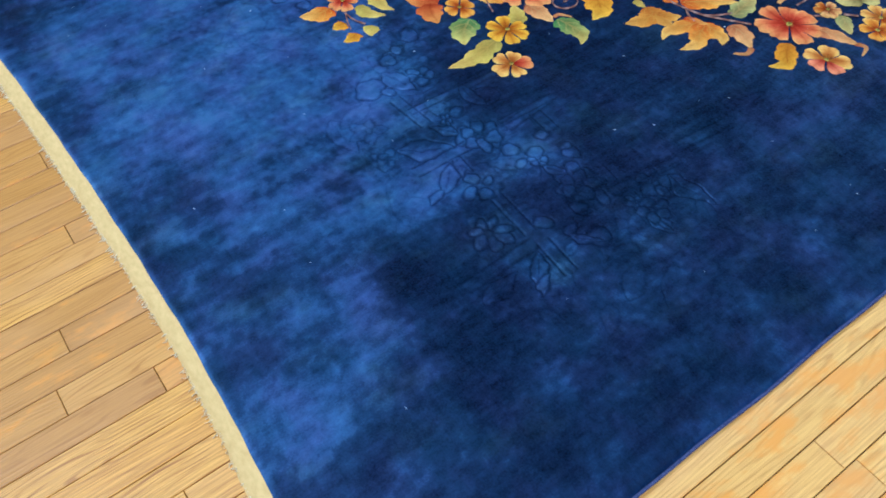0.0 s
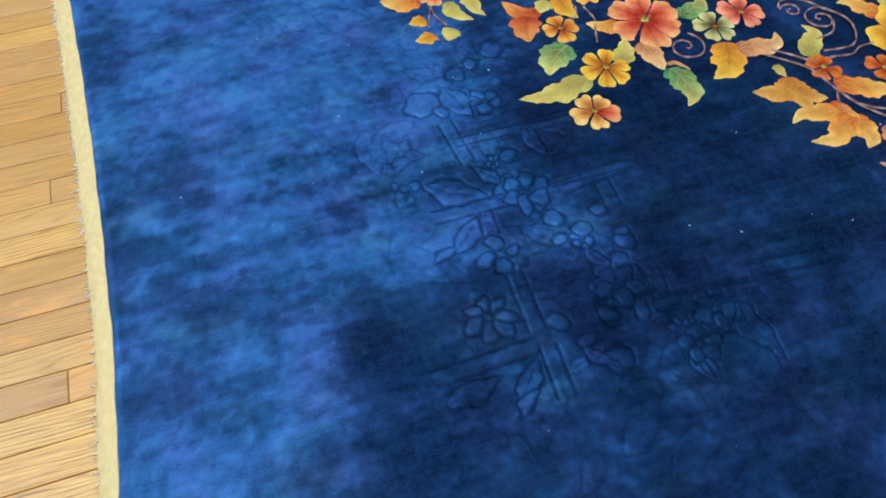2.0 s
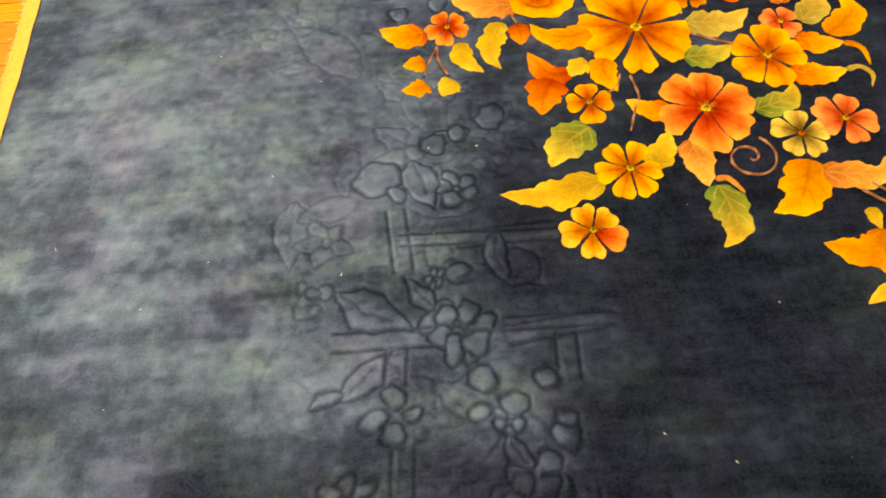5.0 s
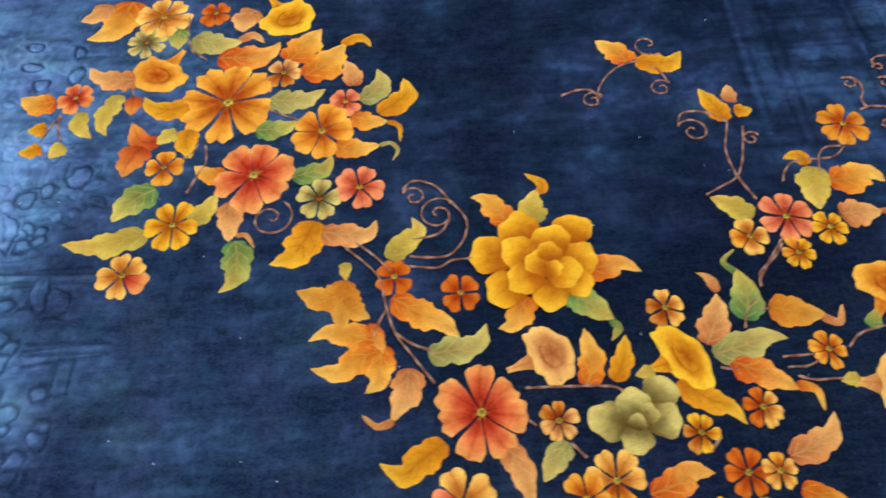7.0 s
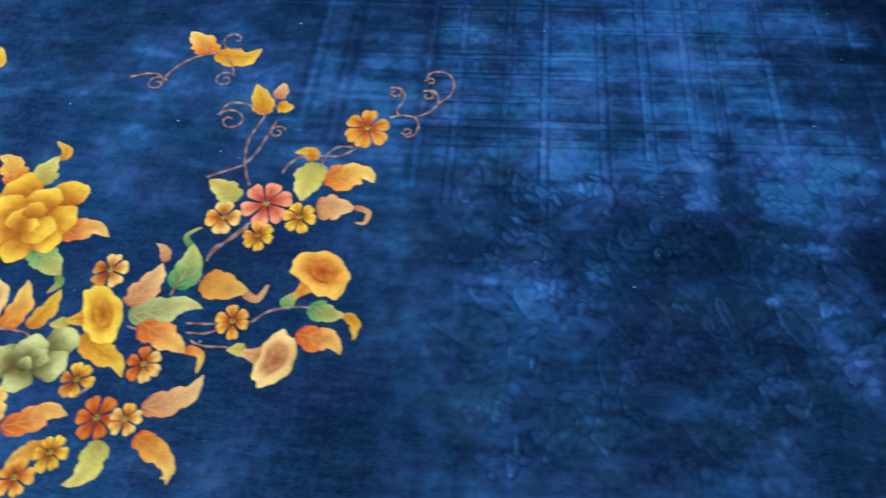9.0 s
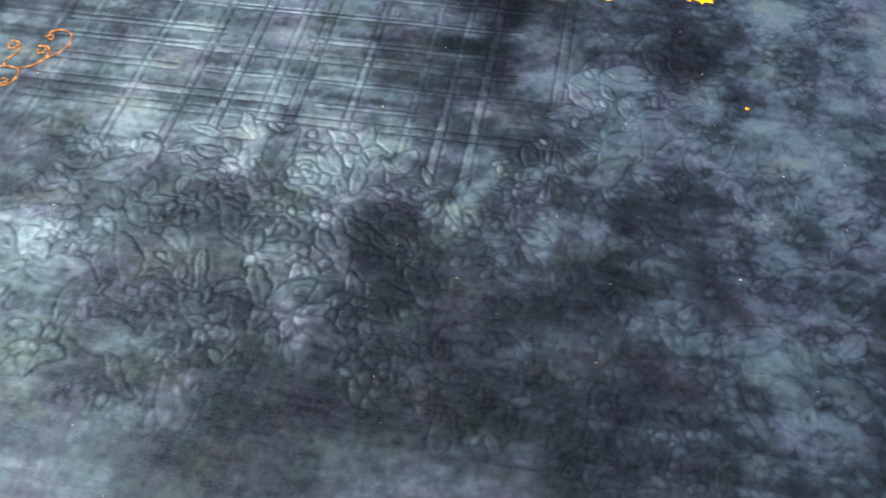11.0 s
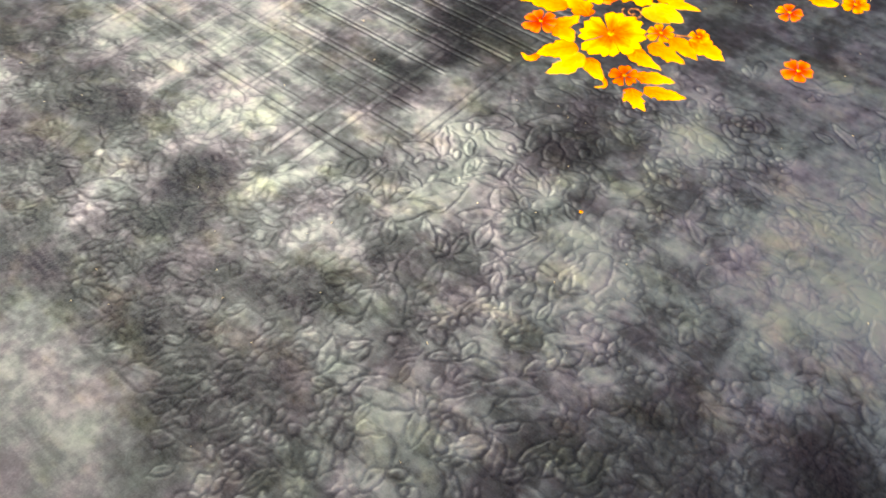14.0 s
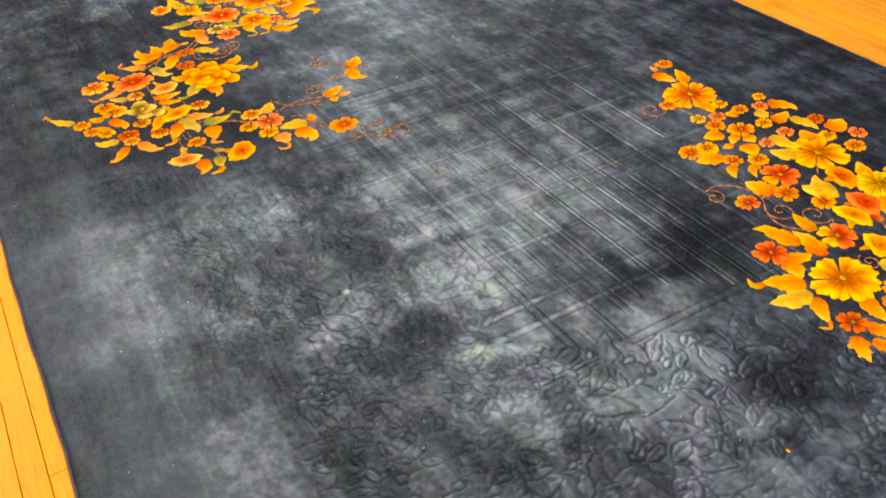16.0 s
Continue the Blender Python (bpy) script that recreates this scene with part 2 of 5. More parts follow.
PLASTER = plain_material("plaster", (0.42, 0.4, 0.37), (0.5, 0.48, 0.44), 4, 0.9, 0.1)


def oak_material(name, tones, ringed, stained):
    """Worn oak: tones from board to board, strength of the growth rings, share of orange stain."""
    m, tree, bsdf = nodes_of(name, 0.42)
    geo = tree.nodes.new("ShaderNodeNewGeometry")
    pick = sums(tree, "FRACT", sums(tree, "ADD", tree.nodes.new("ShaderNodeObjectInfo").outputs["Random"], geo.outputs["Random Per Island"]), 0.0)
    shift = add(tree, "ShaderNodeCombineXYZ")
    tree.links.new(sums(tree, "MULTIPLY", pick, 37.0), shift.inputs["X"])
    tree.links.new(sums(tree, "MULTIPLY", pick, 11.0), shift.inputs["Z"])
    move = tree.nodes.new("ShaderNodeVectorMath")
    tree.links.new(geo.outputs["Position"], move.inputs[0])
    tree.links.new(shift.outputs[0], move.inputs[1])
    at = move.outputs[0]
    base = ramp(tree, pick, tones)
    fine = noise_at(tree, stretched(tree, at, (9, 330, 1)), 1.0, 4.0, 0.7)
    col = blend(tree, "MULTIPLY", 0.3 + 0.5 * ringed * ringed, base, ramp(tree, fine, ((0.34, (0.5, 0.4, 0.28)), (0.62, (1.02, 1.02, 1.02)))))
    # growth rings drawn out along the board, here and there in arches
    bend = noise_at(tree, stretched(tree, at, (2.4, 16, 1)), 1.0, 2.0)
    apart = tree.nodes.new("ShaderNodeSeparateXYZ")
    tree.links.new(geo.outputs["Position"], apart.inputs[0])
    turns = sums(tree, "MULTIPLY_ADD", bend, 64.0, sums(tree, "MULTIPLY", apart.outputs["Y"], 640.0))
    rings = sums(tree, "SINE", turns, 0.0)
    broken = noise_at(tree, stretched(tree, at, (14, 60, 1)), 1.0, 2.0)
    figure = sums(tree, "MULTIPLY", ramp(tree, rings, ((0.35, (0, 0, 0)), (0.9, (1, 1, 1)))), sums(tree, "MULTIPLY_ADD", pick, 0.5 * ringed, 0.5 * ringed))
    figure = sums(tree, "MULTIPLY", figure, ramp(tree, broken, ((0.35, (0.15, 0.15, 0.15)), (0.6, (1, 1, 1)))))
    col = blend(tree, "MULTIPLY", sums(tree, "MULTIPLY", figure, 0.95), col, (0.52, 0.36, 0.2))
    # orange remains of old finish, grey wear
    stain = noise_at(tree, stretched(tree, at, (5, 12, 1)), 1.6, 5.0, 0.65)
    col = blend(tree, "MIX", ramp(tree, stain, ((0.66 - 0.14 * stained, (0, 0, 0)), (0.78 - 0.14 * stained, (0.8, 0.8, 0.8)))), col, (0.66, 0.25, 0.018))
    wear = noise_at(tree, stretched(tree, at, (2, 5, 1)), 1.1, 4.0)
    col = blend(tree, "MIX", ramp(tree, wear, ((0.45, (0, 0, 0)), (0.75, (0.5, 0.5, 0.5)))), col, (0.58, 0.29, 0.09))
    tree.links.new(col, bsdf.inputs["Base Color"])
    tree.links.new(sums(tree, "MULTIPLY_ADD", wear, 0.4, 0.25), bsdf.inputs["Roughness"])
    bumped(tree, bsdf, sums(tree, "ADD", fine, sums(tree, "MULTIPLY", rings, 0.15)), 0.18, 0.002)
    return m


OAK = {
    "tan": oak_material("tan_worn_oak", ((0.0, (0.44, 0.195, 0.032)), (0.35, (0.53, 0.245, 0.043)), (0.6, (0.48, 0.216, 0.038)), (1.0, (0.6, 0.29, 0.055))), 0.5, 0.65),
    "yellow": oak_material("yellow_ringed_oak", ((0.0, (0.679, 0.319, 0.039)), (0.5, (0.74, 0.366, 0.0519)), (1.0, (0.637, 0.31, 0.0441))), 1.0, 0.3),
    "pale": oak_material("pale_stained_oak", ((0.0, (0.74, 0.394, 0.0835)), (0.5, (0.679, 0.357, 0.0728)), (1.0, (0.776, 0.431, 0.0983))), 0.6, 1.3),
    "orange": oak_material("orange_oak", ((0.0, (0.617, 0.253, 0.026)), (1.0, (0.637, 0.282, 0.0363))), 0.6, 0.9),
}
DARK_GAP = plain_material("dark_subfloor", (0.03, 0.02, 0.012), (0.06, 0.04, 0.025), 30)


# ---- mesh helpers ----
def mesh_of(name, verts, faces, material, smooth=True, **values):
    me = bpy.data.meshes.new(name)
    me.from_pydata([tuple(v) for v in verts], [], faces)
    me.materials.append(material)
    me.polygons.foreach_set("use_smooth", [smooth] * len(me.polygons))
    for key, some in values.items():
        me.attributes.new(key, "FLOAT", "POINT").data.foreach_set("value", np.asarray(some, dtype=np.float32))
    return me


def part(name, me, parent, label=""):
    ob = new(name, me)
    ob.parent = parent
    return tagged(ob, label=label) if label else ob


def box_mesh(name, x0, y0, z0, x1, y1, z1, material, inset=0.0):
    v = [(x0, y0, z0), (x1, y0, z0), (x1, y1, z0), (x0, y1, z0)]
    i = inset
    v += [(x0, y0, z1 - i), (x1, y0, z1 - i), (x1, y1, z1 - i), (x0, y1, z1 - i)]
    f = [(0, 3, 2, 1), (0, 1, 5, 4), (1, 2, 6, 5), (2, 3, 7, 6), (3, 0, 4, 7)]
    if inset:
        v += [(x0 + i, y0 + i, z1), (x1 - i, y0 + i, z1), (x1 - i, y1 - i, z1), (x0 + i, y1 - i, z1)]
        f += [(4, 5, 9, 8), (5, 6, 10, 9), (6, 7, 11, 10), (7, 4, 8, 11), (8, 9, 10, 11)]
    else:
        f += [(4, 5, 6, 7)]
    return mesh_of(name, v, f, material, smooth=False)


# ---- the room ----
X0, X1, Y0, Y1, TOP = -3.2, 8.2, -3.0, 6.4, 2.95
tagged(new("subfloor", box_mesh("subfloor", X0, Y0, FLOOR - 0.15, X1, Y1, FLOOR - 0.019, DARK_GAP)), "dark timber subfloor under the oak boards", "floor", kind="structure")
tagged(new("ceiling", box_mesh("ceiling", X0, Y0, TOP, X1, Y1, TOP + 0.15, PLASTER)), "plain white plaster ceiling", "ceiling", kind="structure")
for side, box in (("west", (X0 - 0.15, Y0, X0, Y1)), ("east", (X1, Y0, X1 + 0.15, Y1)), ("south", (X0 - 0.15, Y0 - 0.15, X1 + 0.15, Y0)), ("north", (X0 - 0.15, Y1, X1 + 0.15, Y1 + 0.15))):
    tagged(new("wall_" + side, box_mesh("wall_" + side, box[0], box[1], FLOOR - 0.15, box[2], box[3], TOP + 0.15, PLASTER)), "plain pale plaster wall of the room", "wall", kind="structure")

# ---- the rug's relief: carved pile on a fine grid ----
rug = tagged(new("rug"), "deep-blue carved wool rug with orange floral sprays on oak boards", "rug")
rug.location = (0, 0, FLOOR)
class Sheet:
    """A stretch of the pile on a grid of its own fineness."""

    def __init__(self, x0, x1, y0, y1, step):
        self.box, self.step = (x0, x1, y0, y1), step
        self.shape = (round((x1 - x0) / step) + 1, round((y1 - y0) / step) + 1)
        self.x, self.y = np.meshgrid(np.linspace(x0, x1, self.shape[0]), np.linspace(y0, y1, self.shape[1]), indexing="ij")
        self.groove = np.zeros(self.shape)      # how deep the pile is clipped
        self.swell = np.zeros(self.shape)       # how far a carved form rises
        self.pile_tone = np.full(self.shape, 0.3)     # the pile's painted tone, shade and sheen included: dark 0, light 1
        self.warp = [0.10 * self.cloud(0.16, 31) + 0.05 * self.cloud(0.06, 32, 1.5) + 0.025 * self.cloud(0.022, 33, 2.0),
                     0.08 * self.cloud(0.16, 34) + 0.035 * self.cloud(0.06, 35) + 0.015 * self.cloud(0.022, 36)]
        self.wob = [0.006 * self.cloud(0.035, 41) + 0.0025 * self.cloud(0.012, 43), 0.006 * self.cloud(0.035, 42) + 0.0025 * self.cloud(0.012, 44)]

    def cloud(self, size, seed, ratio=1.0):
        """Smooth noise of about that grain in metres, -1 to 1, the same on every sheet."""
        rng = np.random.default_rng(seed)
        nx, ny = int(LONG / (size * ratio)) + 4, int(WIDE / size) + 4
        g = rng.uniform(-1, 1, (nx, ny))
        u, v = self.x / (size * ratio) + rng.uniform(0, 1), self.y / size + rng.uniform(0, 1)
        i, j = np.floor(u).astype(int), np.floor(v).astype(int)
        a, b = u - i, v - j
        a, b = a * a * a * (a * (6 * a - 15) + 10), b * b * b * (b * (6 * b - 15) + 10)
        return (g[i, j] * (1 - a) + g[i + 1, j] * a) * (1 - b) + (g[i, j + 1] * (1 - a) + g[i + 1, j + 1] * a) * b

    def window(self, x, y, r):
        i0, i1 = max(0, int((x - r - self.box[0]) / self.step)), min(self.shape[0], int((x + r - self.box[0]) / self.step) + 2)
        j0, j1 = max(0, int((y - r - self.box[2]) / self.step)), min(self.shape[1], int((y + r - self.box[2]) / self.step) + 2)
        s = np.s_[i0:max(i0, i1), j0:max(j0, j1)]
        return s, self.x[s] - x, self.y[s] - y

    def wobbled(self, x, y, r):
        s, u, v = self.window(x, y, r)
        return s, u + self.wob[0][s], v + self.wob[1][s]

    def clip_line(self, s, d, deep, wide):
        wide = max(wide, 0.95 * self.step)
        self.groove[s] = np.maximum(self.groove[s], deep * np.exp(-(d / wide) ** 2))

    def overlay(self, s, inside, high):
        """A form that lies over what was carved before it."""
        self.groove[s] = np.where(inside, 0.0, self.groove[s])
        self.swell[s] = np.where(inside, high, self.swell[s])

    def raise_to(self, s, high):
        self.swell[s] = np.maximum(self.swell[s], high)


TRELLIS = Sheet(0.3, 1.1, 0.1, 1.5, 0.0022)
GARLAND = Sheet(2.3, 4.62, 0.24, 2.04, 0.0029)
GROUND = Sheet(0.0, LONG, 0.0, WIDE, 0.0065)
SHEETS = (GROUND, TRELLIS, GARLAND)
LINE = 0.0027


def patch(x, y, sx, sy, turn, amount):
    c, d = math.cos(radians(turn)), math.sin(radians(turn))
    for g in SHEETS:
        s, u, v = g.window(x, y, 2.6 * max(sx, sy))
        u, v = u + min(0.6, 4 * sx) * g.warp[0][s], v + min(0.6, 4 * sy) * g.warp[1][s]
        g.pile_tone[s] += amount * np.exp(-(((u * c + v * d) / sx) ** 2 + ((v * c - u * d) / sy) ** 2))


def cut_oval(x, y, a, b, turn, deep=0.75):
    c, d = math.cos(radians(turn)), math.sin(radians(turn))
    for g in SHEETS:
        s, u, v = g.wobbled(x, y, a + b)
        q = np.sqrt(((u * c + v * d) / a) ** 2 + ((v * c - u * d) / b) ** 2)
        g.overlay(s, q < 1, deep * np.clip(1 - q * q, 0, 1) ** 0.42)
        g.clip_line(s, (q - 1) * min(a, b), deep, LINE)


def cut_flower(x, y, r, turn, petals, deep=0.8):
    for k in range(petals):
        w = radians(turn + 360 * k / petals)
        cut_oval(x + 0.6 * r * math.cos(w), y + 0.6 * r * math.sin(w), 0.42 * r, min(0.42, 1.9 / petals) * r, math.degrees(w), deep)


def cut_leaf(x, y, turn, long, deep=0.8, slim=0.23):
    w = radians(turn)
    for g in SHEETS:
        s, u, v = g.wobbled(x + 0.5 * long * math.cos(w), y + 0.5 * long * math.sin(w), 0.75 * long)
        u, v = u * math.cos(w) + v * math.sin(w), v * math.cos(w) - u * math.sin(w)
        t = np.clip(u / long + 0.5, 0, 1)
        half = slim * long * np.sin(math.pi * t ** 0.8) ** 0.9
        v = v - 0.16 * long * (t - 0.3) ** 2
        outside = np.maximum(np.abs(u) - 0.5 * long, 0)
        inside = (np.abs(v) < half) & (outside == 0)
        # the two halves of the blade are each rounded
        g.overlay(s, inside, deep * np.clip(1 - (v / (half + 1e-4)) ** 2, 0, 1) ** 0.42 * (0.8 + 0.2 * np.sin(26 * t - 3 * np.abs(v) / (half + 1e-4))))
        g.clip_line(s, np.hypot(np.abs(v) - half, outside), deep, LINE)
        if long > 0.045:
            g.clip_line(s, np.hypot(v, np.maximum(np.abs(u + 0.1 * long) - 0.35 * long, 0)), 0.5 * deep, 0.7 * LINE)


def cut_bar(x0, y0, x1, y1, wide, deep=0.75, light=0.0):
    long = math.hypot(x1 - x0, y1 - y0)
    c, d = (x1 - x0) / long, (y1 - y0) / long
    for g in SHEETS:
        s, u, v = g.window((x0 + x1) / 2, (y0 + y1) / 2, 0.5 * long + wide)
        u, v = u * c + v * d, v * c - u * d
        past = np.maximum(np.abs(u) - 0.5 * long, 0)
        g.clip_line(s, np.hypot(np.abs(v) - 0.5 * wide, past), deep, LINE)
        g.raise_to(s, 0.5 * deep * (np.abs(v) < 0.5 * wide) * (past == 0))
        g.pile_tone[s] += light * np.exp(-(v / (0.4 * wide)) ** 2) * (past == 0)


# worn places, sheen and shade painted as tone to fit seen brightness: broad ones
patch(0.05, 1.45, 0.18, 0.18, 0, 0.12)
patch(0.15, 0.35, 0.15, 0.30, 0, 0.11)
patch(0.15, 0.85, 0.10, 0.10, 0, 0.06)
patch(0.15, 1.45, 0.30, 0.15, 0, 0.09)
patch(0.25, 0.45, 0.10, 0.18, 0, 0.09)
patch(0.35, 1.25, 0.30, 0.50, 0, 0.25)
patch(0.45, 0.45, 0.10, 0.18, 0, -0.10)
patch(0.55, 1.25, 0.10, 0.18, 0, 0.08)
patch(0.65, 0.15, 0.18, 0.10, 0, -0.09)
patch(0.65, 0.45, 0.18, 0.10, 0, -0.08)
patch(0.65, 0.65, 0.18, 0.10, 0, 0.08)
patch(0.65, 1.05, 0.15, 0.30, 0, 0.14)
patch(0.75, 0.25, 0.30, 0.15, 0, -0.11)
patch(0.85, 0.85, 0.18, 0.10, 0, -0.07)
patch(0.95, 0.25, 0.10, 0.18, 0, -0.15)
patch(1.15, 0.25, 0.10, 0.18, 0, 0.12)
patch(1.15, 0.45, 0.18, 0.10, 0, -0.12)
patch(1.15, 0.55, 0.10, 0.10, 0, -0.11)
patch(1.15, 0.65, 0.10, 0.10, 0, 0.13)
patch(1.45, 0.35, 0.18, 0.18, 0, 0.07)
patch(1.45, 0.45, 0.60, 0.60, 0, -0.23)
patch(1.45, 1.15, 0.18, 0.10, 0, -0.11)
patch(1.45, 1.25, 0.15, 0.30, 0, -0.15)
patch(1.65, 0.65, 0.18, 0.18, 0, -0.10)
patch(1.65, 1.75, 0.50, 0.30, 0, -0.08)
patch(1.75, 1.25, 0.15, 0.30, 0, 0.09)
patch(1.85, 0.35, 0.18, 0.18, 0, -0.05)
patch(1.95, 0.65, 0.15, 0.30, 0, -0.20)
patch(2.05, 1.25, 0.50, 0.30, 0, 0.05)
patch(2.25, 0.35, 0.15, 0.30, 0, 0.14)
patch(2.35, 0.75, 0.18, 0.10, 0, 0.07)
patch(2.35, 0.95, 0.18, 0.10, 0, -0.09)
patch(2.35, 1.25, 0.10, 0.18, 0, 0.14)
patch(2.35, 2.35, 0.60, 0.60, 0, 0.10)
patch(2.45, 0.45, 0.10, 0.10, 0, -0.07)
patch(2.55, 0.25, 0.30, 0.15, 0, 0.16)
patch(2.65, 0.55, 0.18, 0.10, 0, -0.09)
patch(2.65, 0.85, 0.18, 0.10, 0, -0.13)
patch(2.75, 0.55, 0.10, 0.18, 0, -0.18)
patch(2.75, 1.25, 0.50, 0.30, 0, 0.09)
patch(2.85, 0.25, 0.18, 0.10, 0, 0.09)
patch(2.85, 1.15, 0.10, 0.10, 0, 0.10)
patch(2.95, 0.95, 0.15, 0.30, 0, 0.13)
patch(3.05, 0.45, 0.18, 0.10, 0, -0.12)
patch(3.05, 0.65, 0.30, 0.15, 0, -0.12)
patch(3.05, 1.15, 0.18, 0.10, 0, 0.11)
patch(3.15, 1.35, 0.18, 0.10, 0, -0.14)
patch(3.25, 0.65, 0.18, 0.18, 0, -0.09)
patch(3.25, 0.85, 0.18, 0.18, 0, -0.09)
patch(3.35, 0.25, 0.30, 0.15, 0, 0.16)
patch(3.45, 0.35, 0.18, 0.10, 0, 0.17)
patch(3.45, 0.95, 0.18, 0.10, 0, 0.07)
patch(3.45, 1.35, 0.10, 0.18, 0, 0.12)
patch(3.55, 0.45, 0.10, 0.10, 0, -0.10)
patch(3.55, 0.55, 0.10, 0.18, 0, -0.10)
patch(3.55, 1.15, 0.18, 0.18, 0, 0.16)
patch(3.65, 1.25, 0.18, 0.10, 0, 0.10)
patch(3.75, 0.55, 0.10, 0.18, 0, 0.05)
patch(3.85, 0.85, 0.10, 0.18, 0, 0.13)
patch(3.85, 1.45, 0.18, 0.10, 0, -0.10)
patch(3.95, 0.65, 0.15, 0.30, 0, 0.11)
patch(4.25, 0.85, 0.10, 0.10, 0, 0.09)
patch(4.25, 1.25, 0.18, 0.18, 0, 0.11)
patch(4.25, 1.65, 0.60, 0.60, 0, 0.19)
patch(4.45, 0.65, 0.15, 0.30, 0, -0.08)
patch(4.45, 1.05, 0.18, 0.10, 0, -0.14)
patch(4.45, 1.05, 0.10, 0.10, 0, -0.11)
patch(4.45, 1.35, 0.30, 0.15, 0, 0.08)
patch(4.45, 1.65, 0.30, 0.30, 0, 0.16)
patch(4.45, 1.85, 0.30, 0.50, 0, 0.17)
patch(1.00, 0.55, 0.50, 0.35, 0, -0.03)
patch(3.40, 0.85, 0.50, 0.35, 0, -0.05)
patch(0.70, 0.10, 0.20, 0.20, 0, 0.07)
patch(4.45, 1.00, 0.50, 0.35, 0, 0.04)
patch(0.40, 1.00, 0.35, 0.20, 0, 0.03)
patch(0.10, 0.25, 0.35, 0.20, 0, -0.06)
patch(1.15, 0.85, 0.20, 0.35, 0, -0.11)
patch(0.55, 0.55, 0.20, 0.20, 0, -0.06)
patch(2.80, 0.55, 0.35, 0.20, 0, -0.06)
patch(2.35, 0.10, 0.50, 0.35, 0, 0.05)
patch(2.65, 1.15, 0.35, 0.20, 0, -0.04)
patch(0.25, 0.55, 0.20, 0.20, 0, 0.03)
patch(2.95, 0.70, 0.20, 0.20, 0, 0.07)
patch(3.25, 0.55, 0.35, 0.20, 0, -0.05)
patch(3.40, 0.25, 0.20, 0.20, 0, 0.06)
patch(1.00, 0.48, 0.22, 0.16, 0, 0.10)
patch(3.30, 1.45, 0.25, 0.20, 0, 0.05)
patch(1.70, 0.65, 0.55, 0.35, 0, -0.07)
patch(1.42, 0.80, 0.35, 0.35, 0, -0.07)
patch(2.90, 1.42, 0.30, 0.20, 0, 0.05)
patch(2.88, 0.52, 0.20, 0.15, 0, -0.12)
# smaller light and dark spots, painted to fit the camera's view
patch(0.36, 0.89, 0.055, 0.034, -12, -0.10)
patch(0.39, 0.76, 0.033, 0.026, -12, -0.11)
patch(0.19, 0.76, 0.044, 0.020, -11, -0.06)
patch(0.49, 0.78, 0.056, 0.023, -12, -0.14)
patch(0.40, 0.61, 0.040, 0.039, -11, -0.12)
patch(0.38, 0.52, 0.051, 0.056, -11, -0.16)
patch(0.23, 0.84, 0.045, 0.018, -11, -0.06)
patch(0.43, 1.03, 0.043, 0.099, -12, 0.07)
patch(0.42, 0.72, 0.033, 0.081, -11, 0.06)
patch(0.65, 0.70, 0.051, 0.054, -12, 0.06)
patch(0.66, 0.96, 0.050, 0.072, -12, 0.05)
patch(2.80, 1.16, 0.127, 0.103, 19, 0.14)
patch(3.36, 1.44, 0.052, 0.077, 20, 0.10)
patch(4.40, 1.73, 0.047, 0.116, 19, 0.12)
patch(4.43, 1.41, 0.082, 0.079, 20, 0.14)
patch(3.37, 0.58, 0.035, 0.033, 19, 0.09)
patch(3.45, 0.38, 0.049, 0.056, 19, 0.09)
patch(3.83, 0.69, 0.039, 0.027, 20, 0.12)
patch(3.83, 0.80, 0.022, 0.041, 20, 0.10)
patch(3.24, 0.34, 0.072, 0.058, 19, 0.06)
patch(3.27, 1.06, 0.070, 0.047, 20, 0.09)
patch(3.58, 0.88, 0.028, 0.033, 19, 0.11)
patch(3.59, 1.04, 0.068, 0.037, 19, 0.07)
patch(3.18, 1.25, 0.075, 0.065, 19, -0.09)
patch(3.14, 0.81, 0.066, 0.070, 19, -0.11)
patch(3.72, 1.43, 0.063, 0.118, 19, -0.15)
patch(3.67, 0.97, 0.066, 0.059, 19, -0.14)
patch(3.64, 0.77, 0.061, 0.042, 19, -0.12)
patch(3.93, 0.96, 0.038, 0.032, 19, -0.16)
patch(3.30, 0.52, 0.048, 0.032, 19, -0.09)
patch(4.06, 0.74, 0.042, 0.046, 19, -0.15)
# shade over the far corner, painted as dark pile
patch(4.50, 1.03, 0.061, 0.181, 19, -0.15)
patch(3.98, 1.58, 0.065, 0.041, 19, -0.11)
patch(3.52, 0.49, 0.056, 0.049, 19, -0.06)
patch(4.07, 1.49, 0.050, 0.044, 19, 0.09)
patch(4.33, 0.86, 0.088, 0.020, 19, 0.10)
patch(2.83, 1.14, 0.054, 0.067, 7, 0.10)
patch(3.11, 1.11, 0.072, 0.059, 7, 0.09)
patch(3.44, 1.28, 0.113, 0.047, 7, 0.11)
patch(2.91, 0.44, 0.037, 0.035, 6, 0.09)
patch(3.39, 0.60, 0.035, 0.050, 7, 0.09)
patch(3.54, 0.87, 0.065, 0.041, 7, 0.07)
patch(2.74, 0.83, 0.108, 0.048, 7, -0.10)
patch(3.23, 0.98, 0.041, 0.053, 7, -0.10)
patch(2.13, 1.31, 0.046, 0.120, 8, -0.11)
patch(2.52, 0.49, 0.038, 0.063, 6, -0.07)
patch(3.02, 0.64, 0.036, 0.034, 6, 0.06)
patch(2.72, 0.80, 0.073, 0.066, 47, -0.12)
patch(2.73, 0.58, 0.036, 0.032, 46, -0.11)
patch(2.84, 1.14, 0.076, 0.095, 47, 0.09)
patch(3.72, 1.47, 0.091, 0.090, 47, -0.10)
patch(3.14, 0.82, 0.106, 0.054, 47, -0.09)
